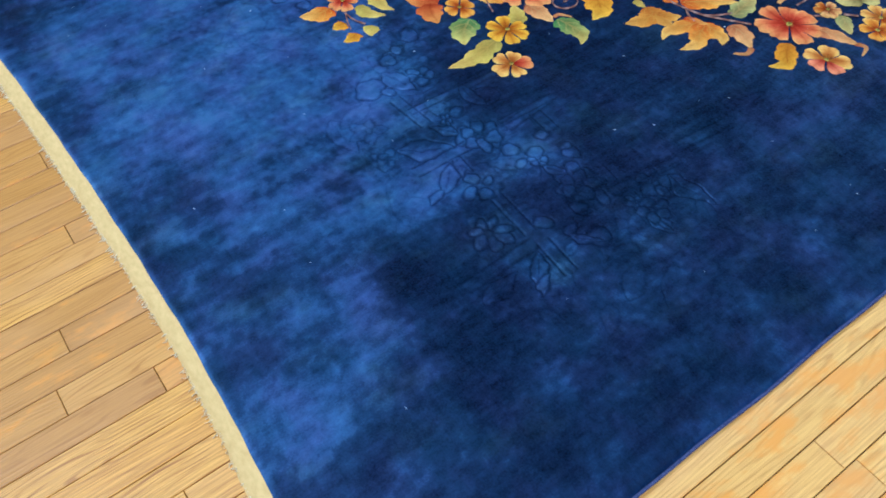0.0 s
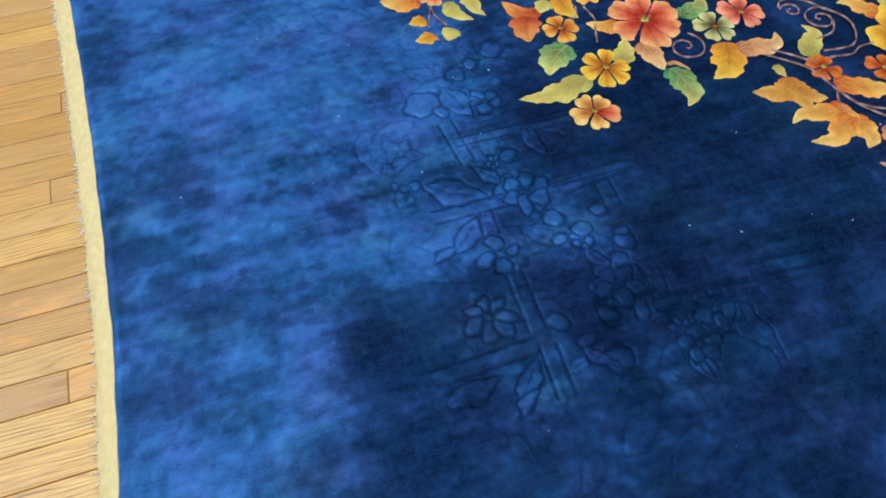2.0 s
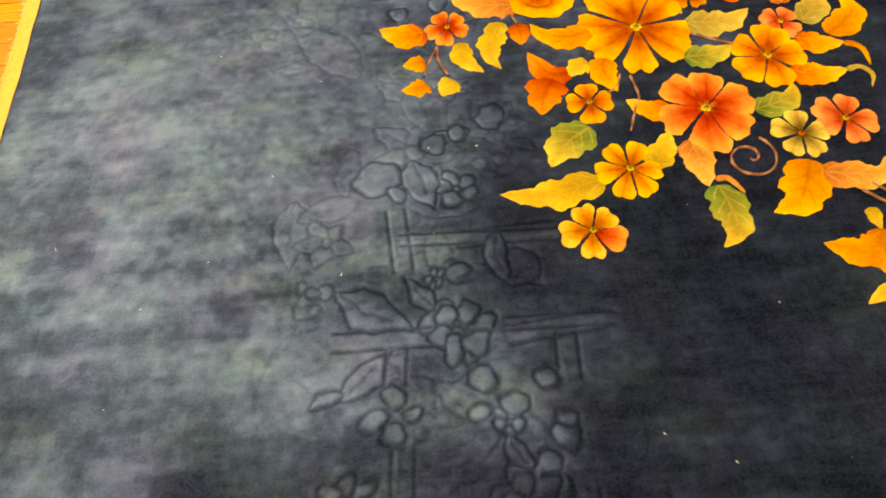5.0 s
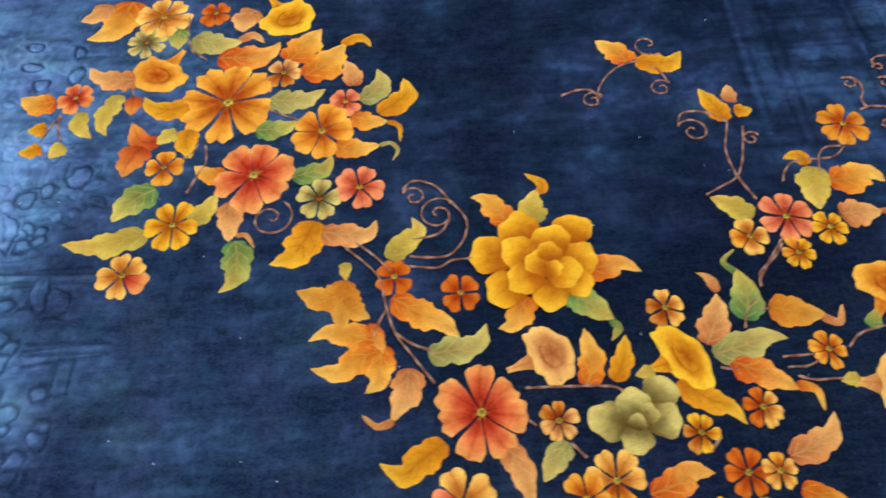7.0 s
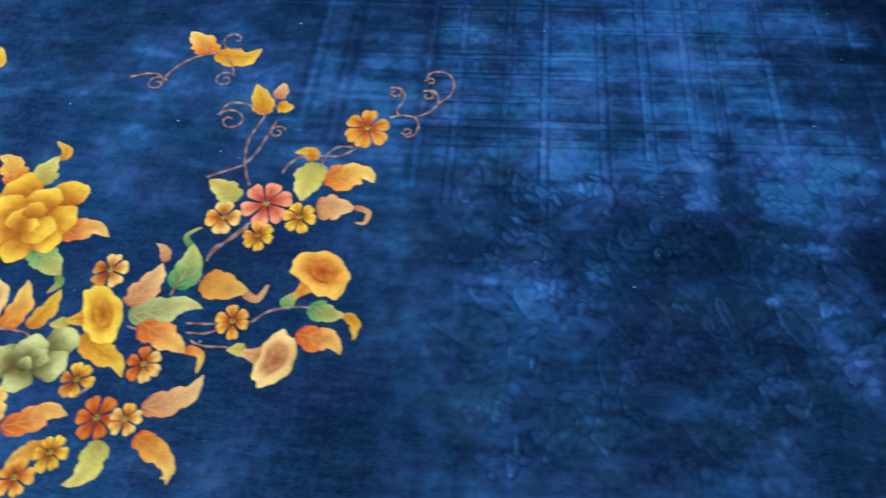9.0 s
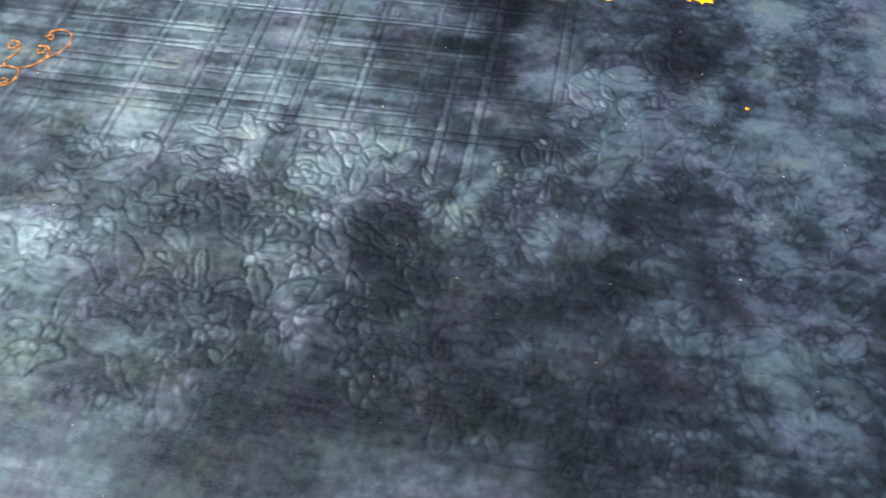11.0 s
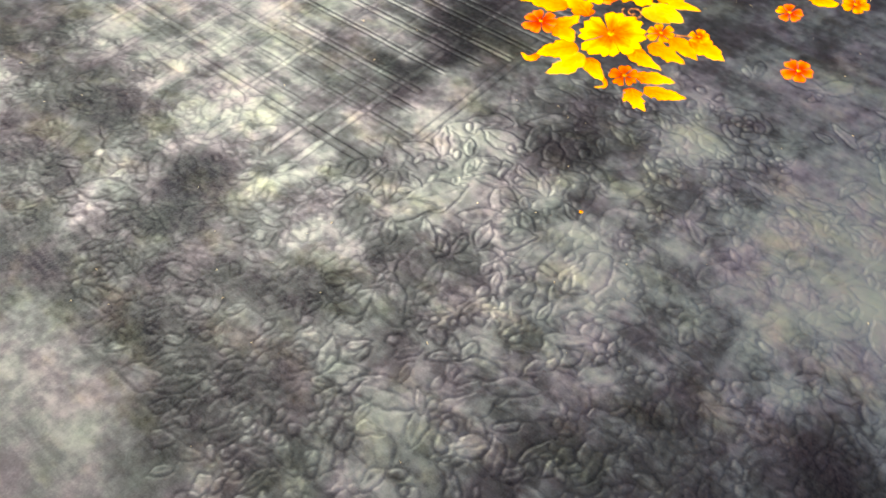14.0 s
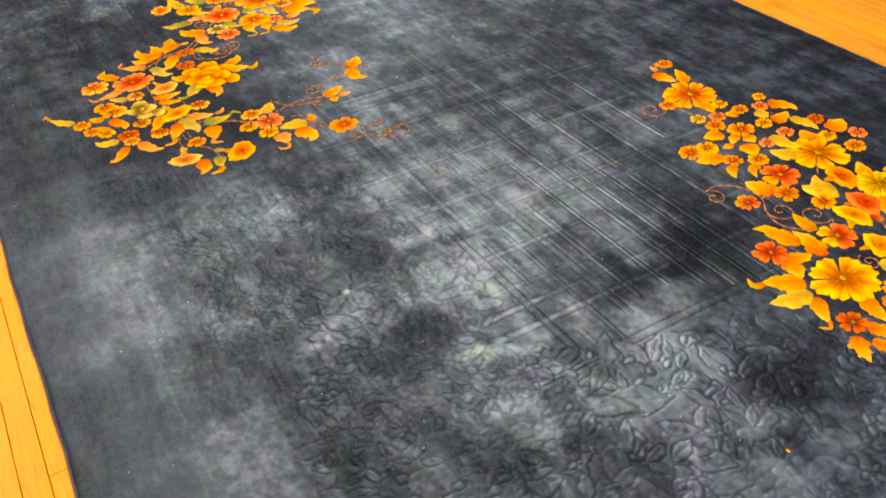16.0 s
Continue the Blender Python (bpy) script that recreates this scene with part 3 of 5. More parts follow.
patch(4.27, 1.18, 0.092, 0.069, 47, -0.06)
patch(1.15, 0.66, 0.098, 0.121, -3, 0.07)
patch(1.03, 0.47, 0.065, 0.034, -2, 0.12)
patch(1.63, 1.05, 0.063, 0.084, -3, 0.04)
patch(2.19, 0.51, 0.066, 0.109, -3, -0.10)
patch(2.37, 0.99, 0.061, 0.167, -3, -0.09)
patch(0.96, 0.31, 0.187, 0.326, 55, 0.06)
patch(2.85, 0.21, 0.123, 0.111, 57, 0.03)
patch(2.17, 1.65, 0.165, 0.093, 55, -0.10)
patch(1.76, 1.57, 0.180, 0.080, 55, -0.07)
patch(3.29, 1.51, 0.269, 0.076, 91, -0.35)
patch(3.30, 0.99, 0.180, 0.027, 94, 0.14)
patch(3.22, 1.05, 0.064, 0.022, 83, 0.06)
patch(2.98, 1.14, 0.145, 0.014, 87, 0.10)
patch(3.30, 1.01, 0.175, 0.018, 97, 0.09)
patch(2.40, 1.09, 0.152, 0.011, -92, 0.07)
patch(3.16, 1.15, 0.220, 0.149, 32, -0.10)
patch(3.74, 1.44, 0.108, 0.106, 32, -0.16)
patch(3.63, 0.96, 0.090, 0.098, 32, -0.14)
patch(4.43, 1.51, 0.115, 0.165, 32, 0.12)
# that corner's shade deepened in the tone
patch(4.57, 1.06, 0.115, 0.116, 32, -0.14)
patch(3.21, 0.74, 0.103, 0.117, 32, -0.08)
patch(3.45, 0.47, 0.130, 0.080, 20, -0.05)
patch(3.93, 0.74, 0.060, 0.054, 32, 0.08)
patch(3.83, 0.69, 0.049, 0.043, 32, 0.10)
patch(3.58, 0.88, 0.045, 0.054, 32, 0.08)
patch(4.34, 1.79, 0.115, 0.109, 32, 0.06)
patch(3.77, 1.49, 0.143, 0.107, 47, -0.10)
patch(2.73, 0.81, 0.102, 0.089, 47, -0.08)
patch(3.10, 0.80, 0.093, 0.073, 47, -0.08)
patch(3.28, 0.24, 0.143, 0.154, 47, 0.03)
patch(1.99, 0.24, 0.198, 0.150, 56, 0.08)
patch(2.70, 0.18, 0.158, 0.227, 57, 0.02)
patch(2.56, 0.61, 0.242, 0.204, 56, 0.04)
patch(2.85, 2.69, 0.239, 0.178, 55, 0.12)
patch(2.13, 0.40, 0.106, 0.077, 56, -0.06)
patch(0.81, 0.51, 0.173, 0.151, -38, -0.07)
patch(3.29, 1.51, 0.289, 0.051, 91, -0.22)
patch(3.34, 1.40, 0.117, 0.026, 92, 0.12)
patch(3.28, 1.53, 0.241, 0.045, 91, -0.20)
patch(1.20, 0.30, 0.220, 0.120, 40, 0.07)
patch(2.20, 0.50, 0.200, 0.200, 0, -0.07)
patch(2.80, 0.37, 0.250, 0.100, 0, -0.06)
patch(2.92, 1.45, 0.300, 0.150, 0, 0.06)
patch(3.55, 1.58, 0.120, 0.120, 0, 0.05)
patch(4.15, 1.75, 0.250, 0.200, 0, -0.06)
patch(3.50, 2.68, 0.600, 0.200, 0, 0.08)
patch(2.10, 0.68, 0.150, 0.120, 0, -0.08)
patch(2.50, 0.80, 0.150, 0.100, 0, -0.06)
patch(3.02, 1.42, 0.250, 0.130, 0, 0.08)
patch(3.55, 1.10, 0.120, 0.120, 0, 0.05)

# the plaid of bars in the middle
rng = random.Random(64)
for x in (2.05, 2.12, 2.29, 2.36, 2.46, 2.54, 2.66, 2.75, 2.84, 2.9, 3.02, 3.15, 3.22, 3.29, 3.45):
    top, y = 2.15 - 0.25 * abs(x - 2.6) + 0.12 * math.sin(9 * x), 0.98 + 0.1 * math.sin(7 * x)
    while y < top - 0.1:
        end = min(top, y + rng.uniform(0.2, 0.9))
        cut_bar(x - 0.02 + 0.04 * (y - 1), y, x - 0.02 + 0.04 * (end - 1), end, rng.uniform(0.014, 0.024), rng.uniform(0.35, 1.0), rng.uniform(-0.1, 0.16))
        y = end + rng.choice((0, 0, 0.06, 0.2))
for y in (1.08, 1.13, 1.2, 1.27, 1.33, 1.42, 1.5, 1.56, 1.62, 1.68, 1.8, 1.92, 2.05):
    x, last = 2.0 + 0.15 * math.sin(11 * y), 3.45 + 0.12 * math.sin(8 * y)
    while x < last - 0.1:
        end = min(last, x + rng.uniform(0.2, 0.9))
        cut_bar(x, y - 0.02 + 0.03 * (x - 2), end, y - 0.02 + 0.03 * (end - 2), rng.uniform(0.012, 0.022), rng.uniform(0.4, 1.0), rng.uniform(-0.16, 0.12))
        if rng.random() < 0.55:
            patch((x + end) / 2, y + 0.005 + 0.03 * ((x + end) / 2 - 2), 0.6 * (end - x), 0.012, 2, rng.uniform(-0.2, -0.08))
        x = end + rng.choice((0, 0, 0.06, 0.2))


# the thick carved garland: roses, blossoms, leaves and berries packed side by side
def cut_rose(x, y, r, turn, deep):
    for ring, (size, count) in enumerate(((0.78, 7), (0.5, 5), (0.24, 3))):
        for k in range(count):
            w = radians(turn + 31 * ring + 360 * k / count)
            cut_oval(x + size * r * math.cos(w), y + size * r * math.sin(w), 0.5 * r * size + 0.005, 0.34 * r * size + 0.005, math.degrees(w) + 90, deep * (0.8 + 0.1 * ring))
    cut_oval(x, y, 0.16 * r, 0.13 * r, turn, deep)


def cut_berries(x, y, r, rng, deep):
    for _ in range(rng.randint(3, 7)):
        w, q = rng.uniform(0, 6.3), r * math.sqrt(rng.random())
        a = rng.uniform(0.008, 0.015)
        cut_oval(x + q * math.cos(w), y + q * math.sin(w), a, a * rng.uniform(0.65, 0.95), rng.uniform(0, 180), deep)


def carved_garland(count, inside, seed, deep):
    rng = random.Random(seed)
    laid = np.zeros((0, 3))
    for _ in range(count * 14):
        if len(laid) >= count:
            break
        x, y = rng.uniform(0.3, LONG - 0.1), rng.uniform(0.2, WIDE - 0.2)
        r = rng.choice((0.014, 0.02, 0.026, 0.03, 0.034, 0.038, 0.042, 0.048, 0.055, 0.065))
        if not inside(x, y) or np.any((laid[:, 0] - x) ** 2 + (laid[:, 1] - y) ** 2 < (0.58 * (r + laid[:, 2])) ** 2):
            continue
        laid = np.vstack([laid, (x, y, r)])
    # the large forms first, the small ones over their gaps
    for x, y, r in sorted(laid.tolist(), key=lambda p: -p[2] + 0.02 * math.sin(999 * p[0])):
        turn, sure = rng.uniform(0, 360), deep * rng.uniform(0.4, 0.95) * (0.85 + 0.2 * math.sin(5.3 * x + 2) * math.sin(6.1 * y))
        patch(x, y, 1.1 * r, 0.8 * r, turn, rng.uniform(-0.16, 0.2))
        kind = rng.random()
        if r < 0.017:
            cut_oval(x, y, 1.2 * r, rng.uniform(0.6, 0.85) * r, turn, sure)
        elif r > 0.044 and kind < 0.12:
            cut_rose(x, y, r, turn, sure)
        elif r > 0.028 and kind < 0.38:
            count = rng.choice((4, 5, 5, 6))
            for k in range(count):
                cut_leaf(x, y, turn + 360 * k / count, 1.15 * r, sure, rng.uniform(0.26, 0.36))
            cut_oval(x, y, 0.2 * r, 0.2 * r, 0, sure)
        elif r > 0.02 and kind < 0.46:
            cut_berries(x, y, 0.9 * r, rng, sure)
        else:
            for side in ((0,) if kind < 0.85 else (-38, 38)):
                cut_leaf(x - r * math.cos(radians(turn)), y - r * math.sin(radians(turn)), turn + side, (2.7 if side == 0 else 2.1) * r, sure, rng.uniform(0.17, 0.27))


def in_garland(x, y):
    low = 0.36 + 0.16 * math.exp(-((x - 3.1) / 0.3) ** 2) + 0.04 * math.sin(15 * x)
    high = 1.02 + 1.9 * min(max(x - 3.3, 0), 0.38) + 0.06 * math.sin(7 * x)
    return 2.38 < x < 4.58 and low + 0.3 * max(0, 2.75 - x) < y < high


carved_garland(1500, in_garland, 5, 1.0)
carved_garland(190, lambda x, y: 3.72 < x < 4.36 and 1.72 < y < 2.02 - 0.2 * max(0, x - 4.2), 6, 1.0)
# trellis and blossoms carved beside the fringe
carved_garland(170, lambda x, y: abs(x - 0.68 + 0.1 * (y - 0.7)) < 0.2 and 0.15 < y < 1.4, 8, 0.5)
cut_oval(0.596, 0.970, 0.037, 0.028, 30)
cut_oval(0.618, 0.938, 0.016, 0.013, 113)
cut_oval(0.609, 0.634, 0.017, 0.015, 102)
cut_oval(0.632, 0.609, 0.015, 0.010, 25)
cut_oval(0.585, 0.606, 0.018, 0.013, 17)
cut_oval(0.609, 0.583, 0.018, 0.014, 129)
cut_oval(0.768, 1.072, 0.023, 0.019, 154)
cut_oval(0.676, 1.031, 0.021, 0.016, 33)
cut_oval(0.722, 1.041, 0.016, 0.010, 63)
cut_flower(0.702, 0.944, 0.033, 40, 5)
cut_oval(0.697, 0.799, 0.018, 0.014, 57)
cut_oval(0.661, 0.737, 0.025, 0.016, 49)
cut_flower(0.694, 0.711, 0.034, 37, 6)
cut_oval(0.720, 0.651, 0.017, 0.010, 151)
cut_oval(0.706, 0.606, 0.017, 0.012, 18)
cut_oval(0.709, 0.680, 0.012, 0.010, 59)
cut_leaf(0.758, 0.824, -61, 0.068)
cut_flower(0.664, 0.791, 0.018, 25, 5)
cut_leaf(0.546, 0.635, 38, 0.083)
cut_leaf(0.551, 0.646, -161, 0.045)
cut_leaf(0.536, 0.782, -36, 0.113)
cut_flower(0.554, 0.504, 0.042, 41, 7)
cut_flower(0.762, 0.504, 0.048, 4, 6)
cut_oval(0.770, 0.444, 0.021, 0.013, 71)
cut_oval(0.723, 0.450, 0.021, 0.014, 89)
cut_oval(0.794, 0.478, 0.015, 0.011, 175)
cut_oval(0.704, 0.381, 0.026, 0.018, 63)
cut_oval(0.675, 0.426, 0.018, 0.013, 16)
cut_oval(0.646, 0.465, 0.016, 0.012, 136)
cut_leaf(0.907, 0.406, -71, 0.074)
cut_flower(0.877, 0.412, 0.037, 50, 5)
cut_flower(0.813, 0.398, 0.024, 25, 5)
cut_oval(0.809, 0.568, 0.020, 0.017, 85)
cut_flower(0.738, 0.591, 0.021, 55, 5)
cut_oval(0.813, 0.593, 0.012, 0.008, 157)
cut_leaf(0.552, 0.362, 51, 0.075)
cut_leaf(0.449, 0.389, 5, 0.084)
cut_leaf(0.796, 0.350, -71, 0.054)
cut_bar(0.532, 0.710, 0.656, 0.709, 0.026)
cut_bar(0.444, 0.434, 0.602, 0.439, 0.026)
cut_bar(0.617, 0.567, 0.612, 0.462, 0.026)
cut_bar(0.616, 0.431, 0.611, 0.351, 0.026)
cut_bar(0.794, 0.446, 0.956, 0.428, 0.026)
cut_bar(0.819, 0.503, 0.812, 0.453, 0.026)
cut_bar(0.700, 0.852, 0.829, 0.859, 0.026)
cut_bar(0.752, 0.702, 0.870, 0.716, 0.026)
cut_bar(0.823, 0.698, 0.820, 0.639, 0.026)
cut_bar(0.617, 0.909, 0.625, 0.809, 0.026)
cut_bar(0.613, 0.695, 0.609, 0.647, 0.026)
cut_bar(0.987, 0.451, 1.105, 0.438, 0.026)
cut_bar(0.821, 0.377, 0.815, 0.334, 0.026)
cut_oval(0.760, 1.069, 0.023, 0.014, 146)
cut_oval(0.685, 1.036, 0.019, 0.014, 48)
cut_oval(0.604, 1.380, 0.023, 0.016, 1)
cut_oval(0.635, 1.324, 0.020, 0.014, 13)
cut_oval(0.597, 1.436, 0.019, 0.014, 167)
cut_oval(0.700, 1.346, 0.024, 0.015, 78)
cut_oval(0.690, 1.416, 0.021, 0.012, 108)

cut_bar(0.621, 0.858, 0.835, 0.850, 0.018)
cut_bar(0.749, 0.719, 0.886, 0.715, 0.018)
cut_bar(0.794, 0.446, 0.957, 0.428, 0.016)
cut_bar(0.818, 0.411, 0.820, 0.321, 0.022)
cut_flower(0.762, 0.493, 0.039, 40, 5)
cut_flower(0.695, 0.714, 0.045, 15, 6)
cut_flower(0.826, 0.363, 0.036, 10, 5)
cut_oval(0.777, 0.801, 0.026, 0.029, -11)
cut_oval(0.720, 0.647, 0.017, 0.017, -12)
cut_oval(0.748, 0.615, 0.018, 0.016, -11)
cut_oval(0.795, 0.642, 0.016, 0.014, -11)
cut_oval(0.813, 0.591, 0.012, 0.010, -12)
cut_leaf(0.750, 0.857, -87, 0.079)
cut_leaf(0.908, 0.406, -80, 0.100)
cut_leaf(0.640, 1.001, -74, 0.097)
cut_leaf(0.656, 0.748, 118, 0.058)
cut_leaf(0.734, 0.576, -66, 0.052)
cut_leaf(0.660, 0.416, -53, 0.065)
cut_leaf(0.576, 0.364, -162, 0.043)
cut_oval(0.676, 1.029, 0.017, 0.018, -12)
cut_oval(0.713, 1.042, 0.015, 0.017, -12)
cut_oval(0.766, 1.073, 0.024, 0.025, -12)


def fringe_edge(y):
    y = np.clip(y, 0.0, 1.7)
    return 0.0075 - 0.038 * (y - 0.7) ** 2 - 0.03 * np.maximum(0, 0.62 - y) + 0.0006 * np.sin(31 * y) + 0.0004 * np.sin(77 * y)


def woven(g, name, label, under=()):
    """The finished stretch of pile; under: stretches that a finer one covers."""
    x, y, cloud = g.x, g.y, g.cloud
    # the border along the near side is less worn and lies smoother
    worn = 1 - 0.6 / (1 + np.exp((y - 0.32 - 0.05 * cloud(0.1, 52)) / 0.03)) / (1 + np.exp((1.6 - x) / 0.2))
    pile_tone = g.pile_tone + 0.02 + worn * (0.08 * cloud(0.30, 1) + 0.08 * cloud(0.11, 2, 1.2) + 0.08 * cloud(0.045, 3) + 0.08 * cloud(0.02, 4) + 0.08 * cloud(0.01, 5))
    # faint bands along warp and weft
    pile_tone += worn * (0.07 * cloud(0.07, 21, 8.0) + 0.09 * cloud(0.6, 22, 0.12))
    plaid = np.exp(-(((x - 2.75) / 0.75) ** 4 + ((y - 1.5) / 0.55) ** 4))
    pile_tone += plaid * (0.1 * cloud(0.05, 7, 9.0) + 0.1 * cloud(0.5, 9, 0.1))
    # relief shading painted in: raised forms lighter, clipped grooves darker
    pile_tone += 0.14 * g.swell - 0.17 * g.groove
    # strands running along the rug
    pile_tone += worn * (0.07 * cloud(0.014, 61, 5.0) + 0.07 * cloud(0.034, 62, 3.5))
    # mid long side: lean, gloss and tone fitted to the camera's view
    nap_zone = np.exp(-(((x - 2.4) / 1.3) ** 4 + ((y - 0.28) / 0.45) ** 4)) * (1 + 0.3 * cloud(0.2, 51))
    pile_tone -= 0.11 * nap_zone
    pile_tone = 0.9 / (1 + np.exp(-4.8 * (pile_tone - 0.5)))
    # grooves painted darker once more where the pile is light
    pile_tone -= (0.2 if g is TRELLIS else 0.12) * np.minimum(g.groove, 1) * np.clip(2 * pile_tone - (0.2 if g is TRELLIS else 0.6), 0, 1)
    # the pile is lighter along the rug's outer edge
    pile_tone += 0.22 * np.exp(-(np.minimum.reduce([x, LONG - x, y, WIDE - y]) / 0.008) ** 2)
    pile_tone *= 1 + 0.09 * cloud(0.018, 63, 2.0) + 0.09 * cloud(0.05, 64, 2.5) + 0.06 * cloud(0.009, 65)
    rise = 0.0011 * g.swell - 0.0022 * g.groove + 0.0004 * cloud(0.012, 11) + 0.0009 * cloud(0.06, 12)
    rim = np.minimum.reduce([x, LONG - x, y, WIDE - y])
    rise -= 0.010 * np.exp(-(rim / 0.006) ** 2)
    for x0, x1, y0, y1 in under:
        inside = np.minimum.reduce([x - x0, x1 - x, y - y0, y1 - y])
        rise -= 0.004 * np.clip((inside - 0.008) / 0.01, 0, 1)
    bow = 0.002 * np.sin(7 * x) + 0.0012 * np.sin(23 * x + 1)
    pts = np.stack([x + fringe_edge(y) * np.clip(1 - x / 0.3, 0, 1), y + bow * np.clip(1 - y / 0.1, 0, 1), rise - FLOOR], -1).reshape(-1, 3)
    idx = np.arange(x.size).reshape(g.shape)
    quads = np.stack([idx[:-1, :-1], idx[1:, :-1], idx[1:, 1:], idx[:-1, 1:]], -1).reshape(-1, 4)
    me = bpy.data.meshes.new(name)
    me.vertices.add(len(pts))
    me.vertices.foreach_set("co", pts.astype(np.float32).ravel())
    me.loops.add(quads.size)
    me.loops.foreach_set("vertex_index", quads.astype(np.int32).ravel())
    me.polygons.add(len(quads))
    me.polygons.foreach_set("loop_start", np.arange(0, quads.size, 4, dtype=np.int32))
    me.polygons.foreach_set("use_smooth", np.ones(len(quads), dtype=bool))
    me.attributes.new("pile_tone", "FLOAT", "POINT").data.foreach_set("value", pile_tone.astype(np.float32).ravel())
    me.attributes.new("nap_zone", "FLOAT", "POINT").data.foreach_set("value", nap_zone.astype(np.float32).ravel())
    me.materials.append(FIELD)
    me.update(calc_edges=True)
    return part(name, me, rug, label)


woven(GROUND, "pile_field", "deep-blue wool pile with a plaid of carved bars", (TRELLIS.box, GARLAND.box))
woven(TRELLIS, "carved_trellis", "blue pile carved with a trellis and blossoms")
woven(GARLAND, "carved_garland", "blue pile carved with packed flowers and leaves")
part("backing", box_mesh("backing", 0.03, 0.006, 0.001, LONG - 0.01, WIDE - 0.006, 0.005, CREAM), rug, "woven cotton backing")


# selvage cords and fringe
def cord(name, path, radius, material, parent, label="", sides=6):
    v, f = [], []
    n = len(path)
    for i, p in enumerate(path):
        p = Vector(p)
        d = (Vector(path[min(i + 1, n - 1)]) - Vector(path[max(i - 1, 0)])).normalized()
        a = d.cross(Vector((0, 0, 1))).normalized()
        b = a.cross(d)
        for k in range(sides):
            w = 2 * math.pi * k / sides
            v.append(p + radius * (a * math.cos(w) + b * math.sin(w)))
        if i:
            f += [((i - 1) * sides + k, (i - 1) * sides + (k + 1) % sides, i * sides + (k + 1) % sides, i * sides + k) for k in range(sides)]
    return part(name, mesh_of(name, v, f, material), parent, label)


for y in (-0.001, WIDE + 0.001):
    cord("selvage", [(x, y + (0.002 * math.sin(7 * x) + 0.0012 * math.sin(23 * x + 1)) * (y < 1), 0.005 + 0.0008 * math.sin(60 * x)) for x in np.linspace(0.0, LONG, 500)], 0.003, SELVAGE, rug, "violet-blue overcast selvage cord")

rng = random.Random(3)
for end in (0, 1):
    v, f = [], []
    ys = np.linspace(0.0, WIDE, 420)
    for i, y in enumerate(ys):
        e = float(fringe_edge(y))
        wide = 0.024 + 0.006 * min(1, max(0, (y - 0.7) / 0.5)) + 0.0007 * math.sin(41 * y) + rng.uniform(-0.0012, 0.0012)
        for k in range(5):
            t = k / 4
            x = e + 0.006 - t * (wide + 0.006)
            z = 0.0085 * (1 - t) ** 0.7 + 0.0022 + 0.0012 * math.sin(60 * y + 3 * t) * t
            if k == 4:
                z = 0.0
            v.append((x if end == 0 else LONG - x, y, z))
        if i:
            f += [((i - 1) * 5 + k, i * 5 + k, i * 5 + k + 1, (i - 1) * 5 + k + 1)[:: 1 if end else -1] for k in range(4)]
    part("fringe_band", mesh_of("fringe_band", v, f, CREAM), rug, "cream cotton flatwoven band with a frayed edge")
v, f = [], []
for _ in range(1100):
    y = rng.uniform(0, WIDE)
    x = float(fringe_edge(y)) - 0.022 - 0.006 * min(1, max(0, (y - 0.7) / 0.5)) + rng.uniform(-0.002, 0.007)
    w, long, z = rng.uniform(1.9, 4.4), rng.uniform(0.004, 0.013), 0.0024
    for k in range(5):
        b = len(v)
        v += [(x, y - 0.0007, z), (x, y + 0.0007, z), (x, y, z + 0.0011)]
        if k:
            f += [(b - 3, b - 2, b + 1, b), (b - 2, b - 1, b + 2, b + 1), (b - 1, b - 3, b, b + 2)]
        x += long / 4 * math.cos(w)
        y += long / 4 * math.sin(w)
        w += rng.uniform(-1.1, 1.1)
        z = max(0.0007, z - 0.0003)
tagged(part("frayed_threads", mesh_of("frayed_threads", v, f, FRAY), rug, "short frayed cream threads"), kind="stuff")


# ---- woven motifs, each a raised pad of coloured pile ----
BASE = 0.0008 - FLOOR
DEEP = 0.004
TALL = 1.15             # flowers are stretched along y to fit the camera's view
TONE = {"coral": "coral-red", "vermilion": "vermilion-red", "red": "bright red-orange", "orange": "orange", "amber": "amber-orange", "gold": "golden yellow", "rust": "rust-red", "brown": "brown-orange",
        "apricot": "apricot", "peach": "pale peach", "sage": "sage-green", "lime": "yellow-green", "green": "leaf-green"}


class Pad:
    made = 0

    def __init__(self):
        self.v, self.f, self.along, self.side = [], [], [], []

    def grid(self, rows, cols, at):
        """at(i, j) gives the place, and the values along and side."""
        b = len(self.v)
        for i in range(rows):
            for j in range(cols):
                p, a, s = at(i / (rows - 1), j / (cols - 1))
                self.v.append(p)
                self.along.append(a)
                self.side.append(s)
        for i in range(rows - 1):
            for j in range(cols - 1):
                k = b + i * cols + j
                self.f.append((k, k + 1, k + cols + 1, k + cols))
        return self

    def part(self, name, material, parent, label=""):
        # no two pads lie at just the same height
        Pad.made = (Pad.made + 1) % 23
        knot = random.Random(len(self.v) + int(1e4 * self.v[0][0]))
        self.v = [(x + knot.uniform(-0.0006, 0.0006), y + knot.uniform(-0.0006, 0.0006), z + 0.00006 * Pad.made) for x, y, z in self.v]
        return part(name, mesh_of(name, self.v, self.f, material, along=self.along, side=self.side), parent, label)


def swelling(s, t):
    """The pad's height over its outline: s across (0 to 1), t along."""
    edge = min(1 - s, 3.2 * t + 0.12, 3.2 * (1 - t))
    return 1 - (1 - min(1, max(0, edge) / 0.34)) ** 2


